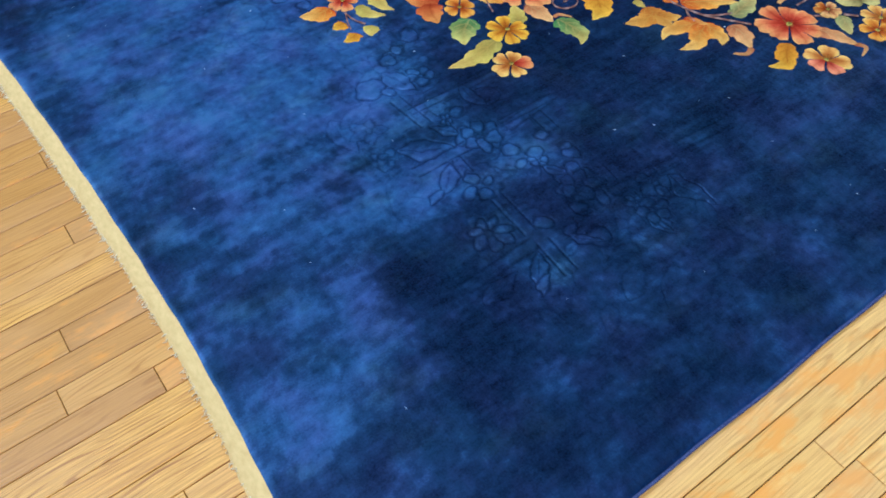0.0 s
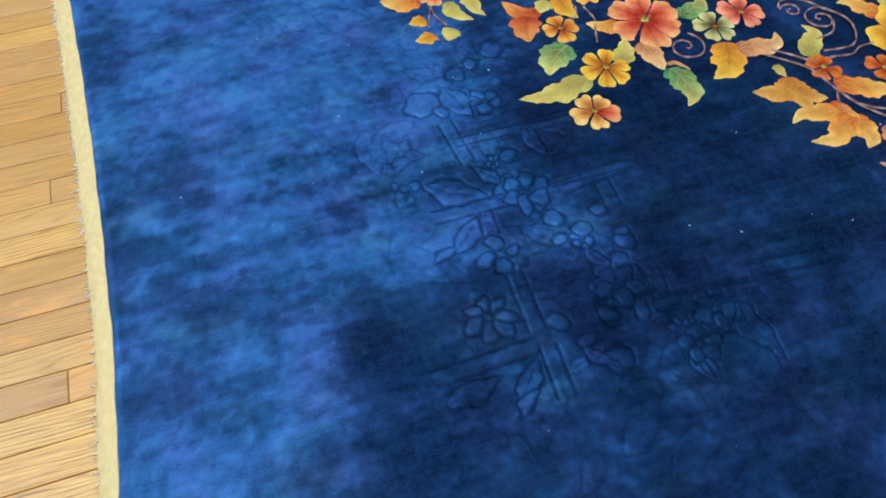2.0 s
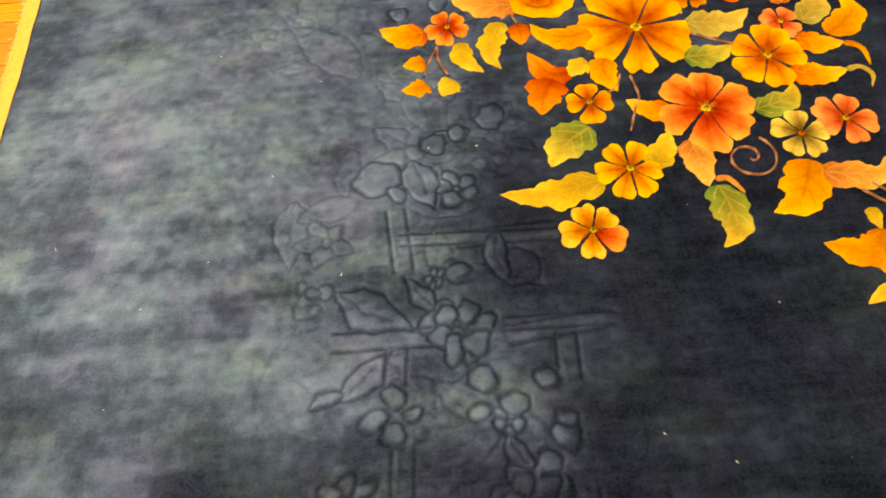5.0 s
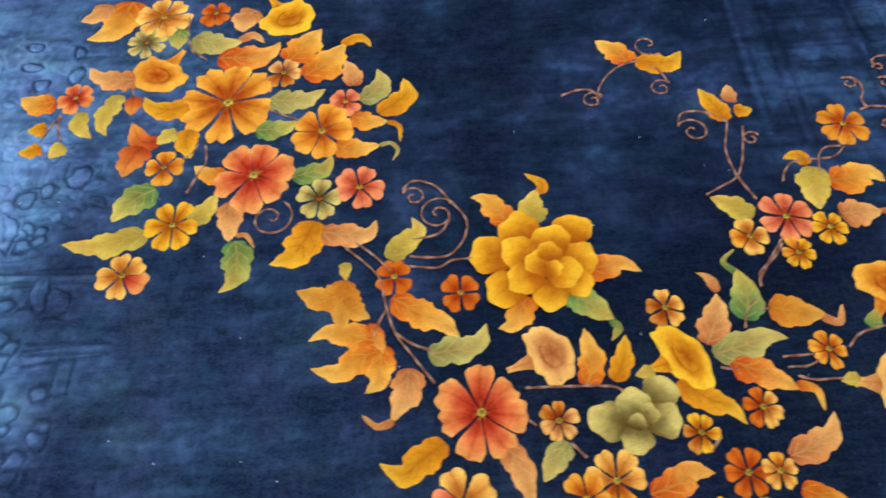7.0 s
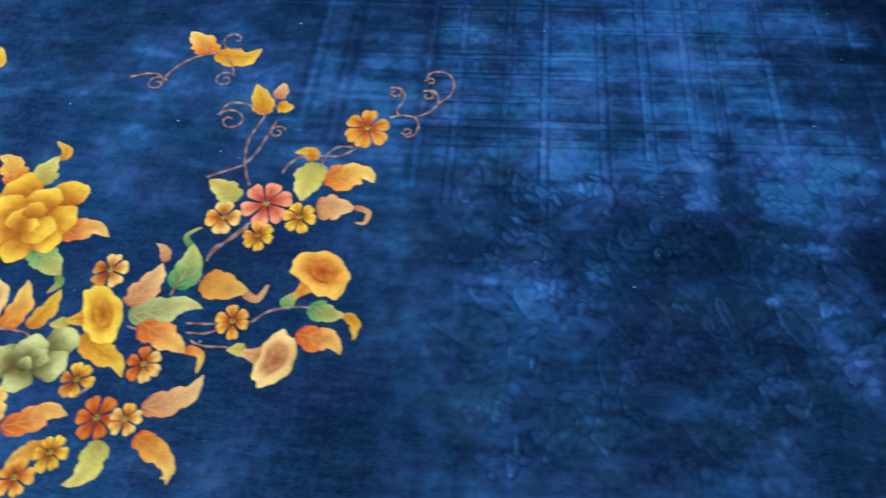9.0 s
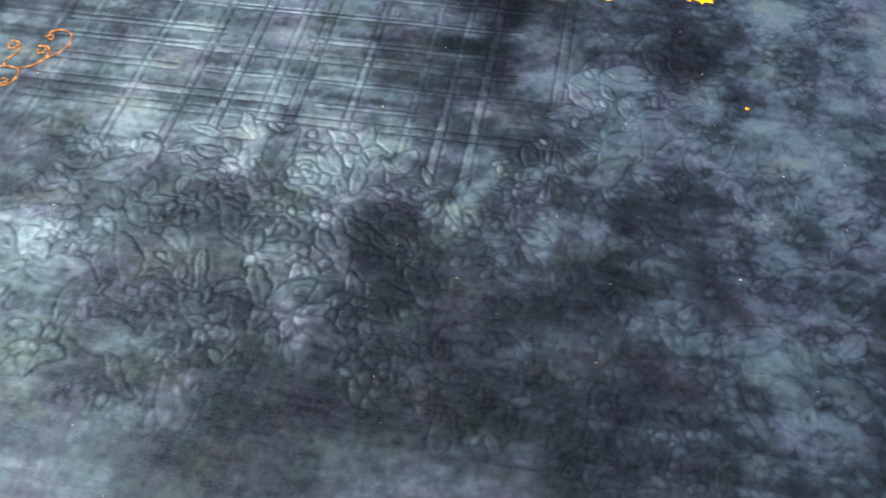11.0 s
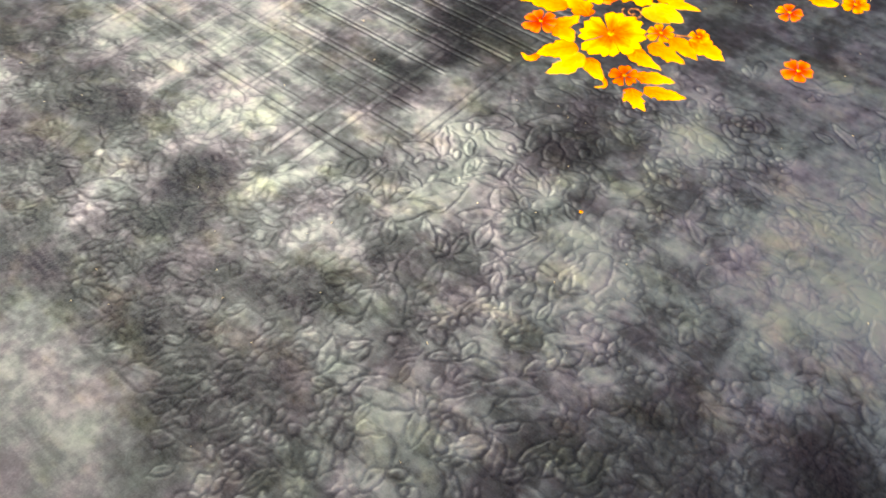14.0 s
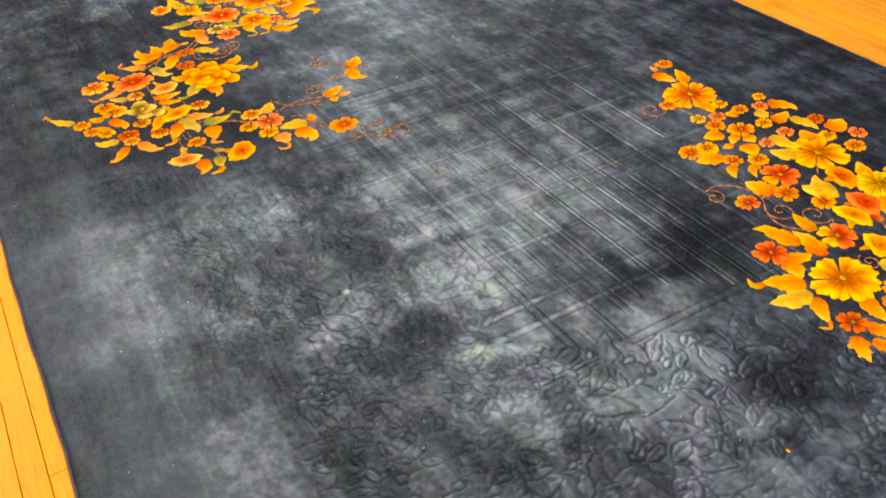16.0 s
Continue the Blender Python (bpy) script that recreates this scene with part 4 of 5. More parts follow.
def petal(x, y, r, turn, half, notch, drop, ruffle, seed, z):
    """A wedge of pile that ends in a round, notched or ruffled rim; half is its half angle."""
    w = radians(turn)

    def at(t, u):
        s = 2 * u - 1
        rim = r * (1 - drop * abs(s) ** 3.4 - notch * math.exp(-(s / 0.27) ** 2) + ruffle * math.cos(9 * s + seed))
        far = rim * (0.07 + 0.93 * t)
        turned = w + half * s * (1 - min(0.6, (0.0004 if r > 0.06 else 0.0009) / (far * half))) + 0.1 * t * t * math.sin(seed)
        return (x + far * math.cos(turned), y + TALL * far * math.sin(turned), BASE - 0.0025 + z + DEEP * swelling(abs(s), t)), 0.07 + 0.93 * t - 0.08 * (1 - abs(s)), abs(s)

    return Pad().grid(11, 13, at)


def dome(pad, x, y, r, z, high):
    def at(t, u):
        w = 2 * math.pi * u
        return (x + r * t * math.cos(w), y + r * t * math.sin(w), BASE + z + high * (1 - t * t)), t, t
    return pad.grid(5, 11, at)


def flower(x, y, r, turn, petals, tone, other="", changed=()):
    """other: the tone of those petals that were knotted in another yarn."""
    wob = random.Random(int(1000 * x + 77 * y))
    big = r > 0.06
    ob = dome(Pad(), x, y, max(0.0045, 0.1 * r), 0.0005, 0.0035).part("flower", CENTRE.get(tone, CENTRE["default"]), rug, TONE[tone] + " woven flower with carved petals")
    for k in range(petals):
        size = 0.98 * r * (1 + wob.uniform(-0.07, 0.07))
        notch, drop = (0.05, 0.17) if big else (0.1, 0.27) if petals < 6 else (0.05, 0.29)
        pad = petal(x, y, size, turn + 360 * k / petals + wob.uniform(-4, 4), 0.99 * math.pi / petals, notch * wob.uniform(0.5, 1.3), drop * wob.uniform(0.85, 1.2), 0.03 if big else 0.008, wob.uniform(0, 6), 0.0012 * (k % 2) if big else 0.0)
        pad.part("petal", FLOWERS[other if k in changed else tone], ob)
    return ob


def peony(tone, *lobes):
    """Rounded petals laid over one another, from the outer ones to the heart."""
    ob = None
    heart = Vector(lobes[-1][:2])
    for k, (x, y, r) in enumerate(lobes):
        wob = random.Random(k + int(1000 * x))
        seed, tilt = wob.uniform(0, 6), wob.uniform(0, 6)
        outward = math.atan2(y - heart.y, x - heart.x)

        def at(t, u):
            w = 2 * math.pi * u
            far = r * t * (1 + 0.07 * math.sin(3 * w + seed) + 0.05 * math.sin(6 * w + tilt))
            z = 0.0007 * k + 0.0036 * (1 - t ** 6) - 0.0016 * (1 - t) ** 2
            return (x + far * math.cos(w), y + far * math.sin(w), BASE - 0.0015 + z), 0.42 + 0.46 * t * math.cos(w - outward) + 0.06 * t, 0.5

        pad = Pad().grid(8, 29, at)
        if ob is None:
            ob = pad.part("peony", FLOWERS[tone], rug, TONE[tone] + " woven peony with layered petals")
        else:
            pad.part("petal", FLOWERS[tone], ob)
    return ob


def smooth_path(points, step):
    """A curve through the points, in short steps."""
    p = [points[0], *points, points[-1]]
    path = []
    for i in range(1, len(p) - 2):
        steps = max(3, int(math.hypot(p[i + 1][0] - p[i][0], p[i + 1][1] - p[i][1]) / step))
        for k in range(steps):
            t = k / steps
            path.append(tuple(0.5 * (2 * b + (e - a) * t + (2 * a - 5 * b + 4 * e - g) * t * t + (3 * b - a - 3 * e + g) * t ** 3) for a, b, e, g in zip(p[i - 1], p[i], p[i + 1], p[i + 2])))
    return path + [points[-1]]


def leaf(tone, wide, *spine):
    """A blade along its spine, broad before the middle and drawn out to a thin tip; narrow ones are curled tails."""
    path = [Vector(p) for p in smooth_path(spine, 0.004)]
    n = len(path)
    wob = random.Random(int(1000 * spine[0][0] + 31000 * spine[0][1]))
    lobe, shift = wob.uniform(0.07, 0.14), wob.uniform(0, 6)
    long = sum((path[i + 1] - path[i]).length for i in range(n - 1))
    tail = wide < 0.3 * long

    def at(t, u):
        s = 2 * u - 1
        i = round(t * (n - 1))
        on = (path[min(i + 1, n - 1)] - path[max(i - 1, 0)]).normalized()
        if tail:
            half = 0.52 * wide * min(1.0, 4 * t + 0.5) * (1 - t) ** 0.6
        else:
            k = 0.015 + 0.985 * t
            half = 1.62 * wide * k ** 0.6 * (1 - k) ** 1.12
            turn = shift + (1.9 if s > 0 else 0)
            half *= 1 + lobe * math.sin(19 * t + turn) + 0.6 * lobe * math.sin(43 * t + 2 * turn)
        half = max(half, 0.0011)
        rim = 1 - abs(s) ** 2.6
        ends = min(1, 6 * t + 0.2, 5 * (1 - t) + 0.3)
        return (path[i].x - on.y * s * half, path[i].y + on.x * s * half, BASE - 0.002 + 0.0038 * rim * ends), t, abs(s)

    return Pad().grid(n, 9, at).part("leaf", LEAVES[tone], rug, TONE[tone] + (" woven leaf tail that curls over" if tail else " woven leaf with a drawn-out tip"))


def trumpet(tone, foot, mouth, end, short):
    """A bell seen from the side: a tapering throat from its foot to an open, lobed mouth; end is one end of the mouth's long axis."""
    foot, mouth, end = Vector(foot), Vector(mouth), Vector(end)
    wob = random.Random(int(1000 * foot.x))
    along = end - mouth
    across = Vector((-along.y, along.x)).normalized() * short
    if across.dot(mouth - foot) < 0:
        across = -across
    seed = wob.uniform(0, 6)

    def neck(t, u):
        s = 2 * u - 1
        p = foot.lerp(mouth - 0.15 * across, t) + along.normalized() * s * (0.006 + (0.7 * along.length - 0.006) * t ** 1.9)
        return (p.x, p.y, BASE - 0.002 + 0.0034 * (1 - abs(s) ** 2.6)), 0.8 - 0.6 * t, abs(s)

    def rim(t, w):
        """The bean-shaped mouth, ruffled at its edge."""
        r = t * (0.99 + 0.045 * t * math.sin(6 * w + seed) + 0.035 * t * math.sin(10 * w + 2 * seed))
        p = mouth + along * r * math.cos(w) + across * (1.08 * r * math.sin(w) - 0.3 * (r * math.cos(w)) ** 2 + 0.12)
        return p.x, p.y

    def lip(t, u):
        t, w = 0.32 + 0.68 * t, 2 * math.pi * u
        return (*rim(t, w), BASE - 0.0008 + 0.0056 * math.exp(-((t - 0.72) / 0.22) ** 2) - 0.001 * (t > 0.95)), 0.12 + 0.86 * t ** 1.2, 0.3 + 0.5 * t

    ob = Pad().grid(12, 9, neck).part("trumpet_flower", FLOWERS[tone], rug, TONE[tone] + " woven trumpet flower with a wavy rim")
    Pad().grid(10, 51, lip).part("lip", FLOWERS[tone], ob)
    throat = Pad().grid(5, 31, lambda t, u: ((*rim(0.42 * t, 2 * math.pi * u), BASE + 0.0022 - 0.0006 * t), 0.2 + 0.3 * t + 0.05 * math.sin(40 * u), 0.1 + 0.3 * t))
    throat.part("throat", FLOWERS[tone], ob, "darker woven throat")
    return ob


def ribbon(name, path, wide, label):
    pad = Pad()
    n = len(path)
    wob = random.Random(n + int(1000 * path[0][0]))

    def at(t, u):
        i = round(t * (n - 1))
        a, b = path[max(0, i - 1)], path[min(n - 1, i + 1)]
        k = math.hypot(b[0] - a[0], b[1] - a[1]) or 1
        s = 2 * u - 1
        w = s * wide * (0.5 + 0.12 * math.sin(2.1 * i))
        return (path[i][0] - (b[1] - a[1]) / k * w, path[i][1] + (b[0] - a[0]) / k * w, BASE - 0.0006 + 0.0034 * (1 - s * s)), 0.5 + 0.22 * math.sin(1.7 * i + wob.uniform(-0.5, 0.5)), abs(s)

    return pad.grid(n, 4, at).part(name, STEM, rug, label)


def stem(*points):
    return ribbon("stem", smooth_path(points, 0.007), 0.0036, "thin reddish-brown woven stem")


def curl(x, y, r, turn, turns, way):
    n = max(14, int(turns * 26))
    path = []
    for i in range(n + 1):
        t = i / n
        w = radians(turn) + way * 2 * math.pi * turns * t
        q = r * (1 - t) ** 0.8 + 0.003
        path.append((x + q * math.cos(w), y + q * math.sin(w)))
    return ribbon("tendril", path, 0.0031, "thin reddish-brown curled tendril")


# the sprays of flowers
flower(1.017, 1.239, 0.095, -8, 8, "amber")
flower(1.083, 1.050, 0.076, 74, 6, "coral")
flower(0.712, 1.277, 0.038, 118, 5, "coral")
flower(0.827, 1.431, 0.044, 124, 7, "sage")
flower(0.851, 1.509, 0.062, -14, 6, "apricot")
flower(0.962, 1.512, 0.038, 46, 4, "rust")
flower(1.121, 1.314, 0.039, 68, 5, "peach", "brown", (2, 3,))
flower(1.246, 1.224, 0.035, 40, 4, "red")
flower(1.203, 1.149, 0.063, -2, 5, "amber")
flower(0.915, 1.082, 0.040, 90, 4, "amber")
flower(0.950, 0.947, 0.052, 120, 6, "gold")
flower(1.204, 0.986, 0.043, 82, 5, "sage")
flower(1.275, 1.008, 0.048, -82, 5, "red")
flower(0.881, 0.847, 0.046, -105, 5, "apricot", "coral", (1,))
flower(1.334, 0.813, 0.035, 49, 4, "rust")
flower(1.441, 0.775, 0.036, 46, 4, "rust")
flower(1.458, 0.568, 0.071, 91, 7, "coral")
flower(1.569, 0.548, 0.031, 19, 6, "peach", "brown", (1, 2,))
flower(1.761, 0.725, 0.035, 90, 5, "apricot", "brown", (1, 2,))
flower(1.992, 0.636, 0.030, 43, 6, "amber")
flower(1.867, 0.550, 0.030, 42, 6, "apricot", "rust", (1, 2, 3,))
flower(1.769, 0.517, 0.030, 50, 6, "gold", "brown", (2, 3,))
flower(1.637, 0.456, 0.043, 117, 6, "apricot", "amber", (2, 3,))
flower(1.591, 0.433, 0.039, 126, 5, "amber")
flower(1.420, 0.438, 0.049, 101, 5, "apricot", "red", (1, 2,))
flower(1.820, 0.456, 0.035, 0, 6, "rust")
flower(1.864, 0.456, 0.027, 85, 5, "apricot", "amber", (0,))
flower(1.768, 0.398, 0.027, 62, 6, "gold")
flower(1.729, 0.358, 0.029, 10, 5, "amber")
flower(2.003, 0.888, 0.051, 80, 6, "red")
flower(1.931, 0.851, 0.036, 93, 4, "apricot", "amber", (1,))
flower(2.001, 0.813, 0.030, 50, 6, "gold", "amber", (1, 2,))
flower(2.069, 0.860, 0.032, 51, 6, "gold")
flower(2.170, 1.090, 0.049, 87, 6, "orange")
leaf("peach", 0.061, (0.728, 1.565), (0.710, 1.531), (0.672, 1.514))
leaf("orange", 0.089, (0.777, 1.570), (0.761, 1.509), (0.739, 1.469), (0.697, 1.453))
leaf("sage", 0.066, (0.921, 1.436), (0.981, 1.413), (1.028, 1.419))
leaf("peach", 0.023, (1.020, 1.420), (1.049, 1.436), (1.074, 1.410))
leaf("rust", 0.072, (0.982, 1.369), (1.040, 1.366), (1.085, 1.377), (1.107, 1.409))
leaf("orange", 0.072, (1.130, 1.347), (1.156, 1.387), (1.179, 1.425), (1.192, 1.442))
leaf("orange", 0.076, (1.161, 1.303), (1.202, 1.331), (1.229, 1.372), (1.245, 1.391))
leaf("gold", 0.027, (1.237, 1.386), (1.259, 1.406), (1.281, 1.403), (1.296, 1.379))
leaf("peach", 0.038, (1.261, 1.267), (1.258, 1.303), (1.243, 1.342))
leaf("sage", 0.048, (1.277, 1.221), (1.306, 1.248), (1.317, 1.276), (1.308, 1.310))
leaf("gold", 0.057, (1.309, 1.185), (1.343, 1.211), (1.366, 1.241), (1.359, 1.281))
leaf("orange", 0.048, (1.257, 1.185), (1.293, 1.168), (1.329, 1.166))
leaf("gold", 0.017, (1.326, 1.166), (1.349, 1.150), (1.350, 1.112))
leaf("orange", 0.057, (1.226, 1.113), (1.268, 1.099), (1.314, 1.107))
leaf("sage", 0.015, (1.308, 1.103), (1.331, 1.110), (1.345, 1.092), (1.335, 1.065))
leaf("sage", 0.062, (1.096, 1.239), (1.144, 1.235), (1.176, 1.242), (1.205, 1.263))
leaf("green", 0.053, (1.076, 1.160), (1.119, 1.162), (1.158, 1.180))
leaf("green", 0.046, (1.152, 1.038), (1.192, 1.050), (1.215, 1.062), (1.222, 1.090))
leaf("gold", 0.055, (0.951, 1.242), (0.907, 1.229), (0.869, 1.240), (0.848, 1.269))
leaf("peach", 0.058, (0.831, 1.319), (0.787, 1.322), (0.745, 1.337), (0.721, 1.365))
leaf("orange", 0.059, (0.674, 1.272), (0.642, 1.266), (0.600, 1.287))
leaf("lime", 0.043, (0.801, 1.280), (0.782, 1.239), (0.777, 1.202), (0.791, 1.171))
leaf("lime", 0.034, (0.735, 1.239), (0.732, 1.202), (0.763, 1.167))
leaf("coral", 0.034, (0.826, 1.273), (0.829, 1.250), (0.829, 1.221))
leaf("gold", 0.037, (0.672, 1.198), (0.655, 1.197), (0.636, 1.196))
leaf("gold", 0.039, (0.674, 1.149), (0.655, 1.141), (0.632, 1.140))
leaf("lime", 0.040, (0.717, 1.152), (0.704, 1.139), (0.696, 1.121))
leaf("green", 0.046, (0.895, 1.469), (0.892, 1.438), (0.896, 1.406))
leaf("peach", 0.064, (1.050, 1.516), (1.028, 1.485), (1.027, 1.448))
leaf("coral", 0.043, (0.899, 1.148), (0.863, 1.149), (0.836, 1.202))
leaf("coral", 0.059, (0.872, 1.140), (0.851, 1.107), (0.841, 1.065))
leaf("lime", 0.037, (0.928, 1.168), (0.909, 1.159), (0.891, 1.139))
leaf("gold", 0.043, (0.955, 1.174), (0.947, 1.142), (0.962, 1.101))
leaf("orange", 0.046, (1.032, 1.066), (1.005, 1.057), (0.971, 1.082))
leaf("green", 0.071, (0.910, 1.033), (0.877, 1.010), (0.852, 0.982), (0.840, 0.960))
leaf("lime", 0.047, (0.986, 0.947), (1.003, 0.975), (1.020, 1.012))
leaf("peach", 0.055, (1.045, 0.994), (1.050, 0.952), (1.052, 0.905))
leaf("peach", 0.015, (1.062, 0.914), (1.080, 0.917), (1.097, 0.888))
leaf("green", 0.058, (1.063, 0.909), (1.071, 0.863), (1.069, 0.826), (1.045, 0.803))
leaf("lime", 0.058, (0.911, 0.933), (0.862, 0.920), (0.816, 0.912), (0.761, 0.921))
leaf("gold", 0.067, (1.200, 0.939), (1.182, 0.896), (1.162, 0.865), (1.124, 0.852))
leaf("peach", 0.053, (1.207, 0.914), (1.249, 0.905), (1.289, 0.903), (1.305, 0.933))
leaf("lime", 0.045, (1.326, 0.849), (1.350, 0.879), (1.376, 0.906), (1.366, 0.934))
leaf("lime", 0.023, (1.252, 0.849), (1.253, 0.831), (1.254, 0.812))
leaf("amber", 0.053, (1.256, 0.813), (1.249, 0.776), (1.251, 0.718))
leaf("amber", 0.053, (1.262, 0.791), (1.223, 0.779), (1.174, 0.798))
leaf("amber", 0.044, (1.251, 0.781), (1.270, 0.753), (1.294, 0.738))
leaf("orange", 0.049, (1.314, 0.691), (1.266, 0.709), (1.227, 0.717), (1.198, 0.704))
leaf("orange", 0.045, (1.315, 0.680), (1.279, 0.668), (1.246, 0.647), (1.203, 0.656))
leaf("orange", 0.043, (1.312, 0.689), (1.309, 0.649), (1.305, 0.625), (1.286, 0.610))
leaf("rust", 0.028, (1.293, 0.729), (1.304, 0.699), (1.318, 0.666))
leaf("orange", 0.050, (1.329, 0.774), (1.371, 0.743), (1.407, 0.723), (1.435, 0.693))
leaf("sage", 0.048, (1.384, 0.667), (1.422, 0.672), (1.460, 0.682), (1.477, 0.716))
leaf("peach", 0.047, (1.352, 0.647), (1.350, 0.611), (1.336, 0.582), (1.326, 0.562))
leaf("peach", 0.016, (1.330, 0.564), (1.305, 0.556), (1.283, 0.575))
leaf("gold", 0.046, (1.403, 0.526), (1.369, 0.503), (1.342, 0.482), (1.308, 0.501))
leaf("peach", 0.040, (1.486, 0.520), (1.506, 0.483), (1.518, 0.428))
leaf("peach", 0.015, (1.515, 0.436), (1.523, 0.413), (1.492, 0.400))
leaf("sage", 0.037, (1.577, 0.518), (1.558, 0.493), (1.537, 0.461))
leaf("orange", 0.053, (1.531, 0.906), (1.513, 0.939), (1.495, 0.965), (1.471, 0.970))
leaf("lime", 0.051, (1.580, 0.906), (1.575, 0.942), (1.588, 0.979))
leaf("gold", 0.022, (1.591, 0.968), (1.599, 0.991), (1.570, 1.017))
leaf("rust", 0.050, (1.632, 0.802), (1.678, 0.809), (1.709, 0.814), (1.738, 0.795))
leaf("green", 0.055, (1.612, 0.767), (1.646, 0.738), (1.678, 0.710))
leaf("green", 0.015, (1.670, 0.709), (1.682, 0.696), (1.668, 0.673))
leaf("orange", 0.045, (1.547, 0.764), (1.532, 0.732), (1.516, 0.710), (1.496, 0.706))
leaf("orange", 0.041, (1.616, 0.599), (1.633, 0.640), (1.628, 0.697))
leaf("gold", 0.034, (1.659, 0.605), (1.679, 0.638), (1.690, 0.682))
leaf("peach", 0.048, (1.811, 0.656), (1.836, 0.701), (1.848, 0.745))
leaf("peach", 0.018, (1.850, 0.748), (1.844, 0.774), (1.825, 0.787))
leaf("green", 0.050, (1.881, 0.695), (1.895, 0.740), (1.891, 0.790))
leaf("green", 0.014, (1.890, 0.783), (1.874, 0.806), (1.897, 0.827))
leaf("sage", 0.052, (1.817, 0.638), (1.865, 0.650), (1.909, 0.665), (1.937, 0.658))
leaf("rust", 0.049, (1.838, 0.626), (1.883, 0.603), (1.928, 0.575))
leaf("orange", 0.019, (1.925, 0.582), (1.953, 0.572), (1.954, 0.539))
leaf("amber", 0.058, (1.923, 0.713), (1.966, 0.703), (2.008, 0.696))
leaf("peach", 0.018, (2.000, 0.693), (2.024, 0.682), (2.038, 0.712))
leaf("gold", 0.042, (1.754, 0.599), (1.791, 0.567), (1.819, 0.554), (1.838, 0.526))
leaf("peach", 0.041, (1.884, 0.475), (1.920, 0.487), (1.953, 0.507), (1.966, 0.537))
leaf("rust", 0.049, (1.676, 0.433), (1.717, 0.446), (1.742, 0.463), (1.776, 0.458))
leaf("orange", 0.038, (1.886, 0.434), (1.920, 0.413), (1.945, 0.390), (1.951, 0.360))
leaf("lime", 0.043, (1.834, 0.423), (1.833, 0.389), (1.823, 0.363), (1.800, 0.351))
leaf("orange", 0.039, (1.884, 0.432), (1.918, 0.411), (1.951, 0.383), (1.939, 0.367))
leaf("gold", 0.039, (1.661, 0.416), (1.659, 0.395), (1.638, 0.368))
leaf("amber", 0.033, (1.757, 0.408), (1.728, 0.394), (1.707, 0.376))
leaf("lime", 0.051, (1.950, 0.892), (1.920, 0.916), (1.886, 0.940))
leaf("lime", 0.059, (2.088, 0.993), (2.073, 0.949), (2.065, 0.899))
leaf("gold", 0.031, (2.072, 0.998), (2.065, 1.021), (2.036, 1.017))
leaf("orange", 0.062, (2.099, 0.959), (2.137, 0.961), (2.174, 0.975), (2.197, 0.952))
leaf("peach", 0.056, (2.096, 0.885), (2.131, 0.888), (2.168, 0.888))
leaf("peach", 0.016, (2.164, 0.890), (2.193, 0.880), (2.188, 0.854), (2.171, 0.855))
leaf("lime", 0.023, (1.721, 0.623), (1.706, 0.615), (1.693, 0.613))
leaf("lime", 0.024, (2.023, 0.587), (2.007, 0.585), (1.993, 0.583))
leaf("green", 0.025, (2.070, 0.667), (2.080, 0.684), (2.088, 0.701))
leaf("green", 0.041, (2.115, 0.675), (2.144, 0.661), (2.178, 0.658))
leaf("gold", 0.020, (2.173, 0.660), (2.194, 0.647), (2.196, 0.614))
leaf("rust", 0.045, (2.100, 0.619), (2.131, 0.613), (2.160, 0.609), (2.177, 0.586))
leaf("gold", 0.046, (1.957, 1.115), (1.948, 1.151), (1.928, 1.202))
leaf("peach", 0.031, (1.976, 1.163), (1.982, 1.182), (1.984, 1.209))
leaf("gold", 0.032, (1.980, 1.140), (1.998, 1.139), (2.015, 1.140))
leaf("orange", 0.055, (1.804, 1.284), (1.791, 1.318), (1.753, 1.356))
leaf("gold", 0.055, (1.822, 1.287), (1.870, 1.278), (1.894, 1.283), (1.918, 1.311))
trumpet("peach", (1.502, 0.633), (1.569, 0.655), (1.586, 0.604), 0.032)
trumpet("gold", (1.713, 0.620), (1.771, 0.636), (1.796, 0.577), 0.030)
trumpet("amber", (2.081, 0.682), (2.125, 0.740), (2.170, 0.703), 0.038)
trumpet("peach", (2.011, 0.582), (2.073, 0.572), (2.061, 0.521), 0.028)
trumpet("gold", (1.074, 1.560), (1.119, 1.484), (1.074, 1.442), 0.049)
trumpet("amber", (0.909, 1.400), (0.868, 1.331), (0.917, 1.294), 0.041)
peony("gold", (1.550, 0.894, 0.038), (1.638, 0.886, 0.034), (1.497, 0.845, 0.038), (1.638, 0.827, 0.034), (1.515, 0.776, 0.035), (1.584, 0.762, 0.031), (1.631, 0.780, 0.027), (1.545, 0.843, 0.035), (1.599, 0.864, 0.033), (1.547, 0.792, 0.031), (1.609, 0.801, 0.032), (1.574, 0.818, 0.027), (1.591, 0.838, 0.022), (1.594, 0.806, 0.017))
peony("sage", (1.723, 0.583, 0.029), (1.642, 0.544, 0.031), (1.676, 0.514, 0.024), (1.719, 0.540, 0.028), (1.681, 0.562, 0.029), (1.697, 0.550, 0.019), (1.681, 0.538, 0.014))
flower(2.468, 2.270, 0.032, 21, 5, "orange")
flower(2.681, 2.189, 0.092, 33, 8, "amber")
flower(2.693, 2.071, 0.032, -141, 5, "orange")
flower(2.787, 2.221, 0.026, -152, 5, "gold")
flower(2.848, 2.250, 0.029, 38, 5, "amber")
flower(2.814, 2.091, 0.027, 21, 6, "lime")
flower(2.839, 2.154, 0.028, 37, 6, "red")
flower(2.875, 2.106, 0.033, 28, 5, "orange")
flower(2.937, 2.159, 0.044, 35, 7, "amber")
flower(2.825, 2.371, 0.024, 35, 4, "gold")
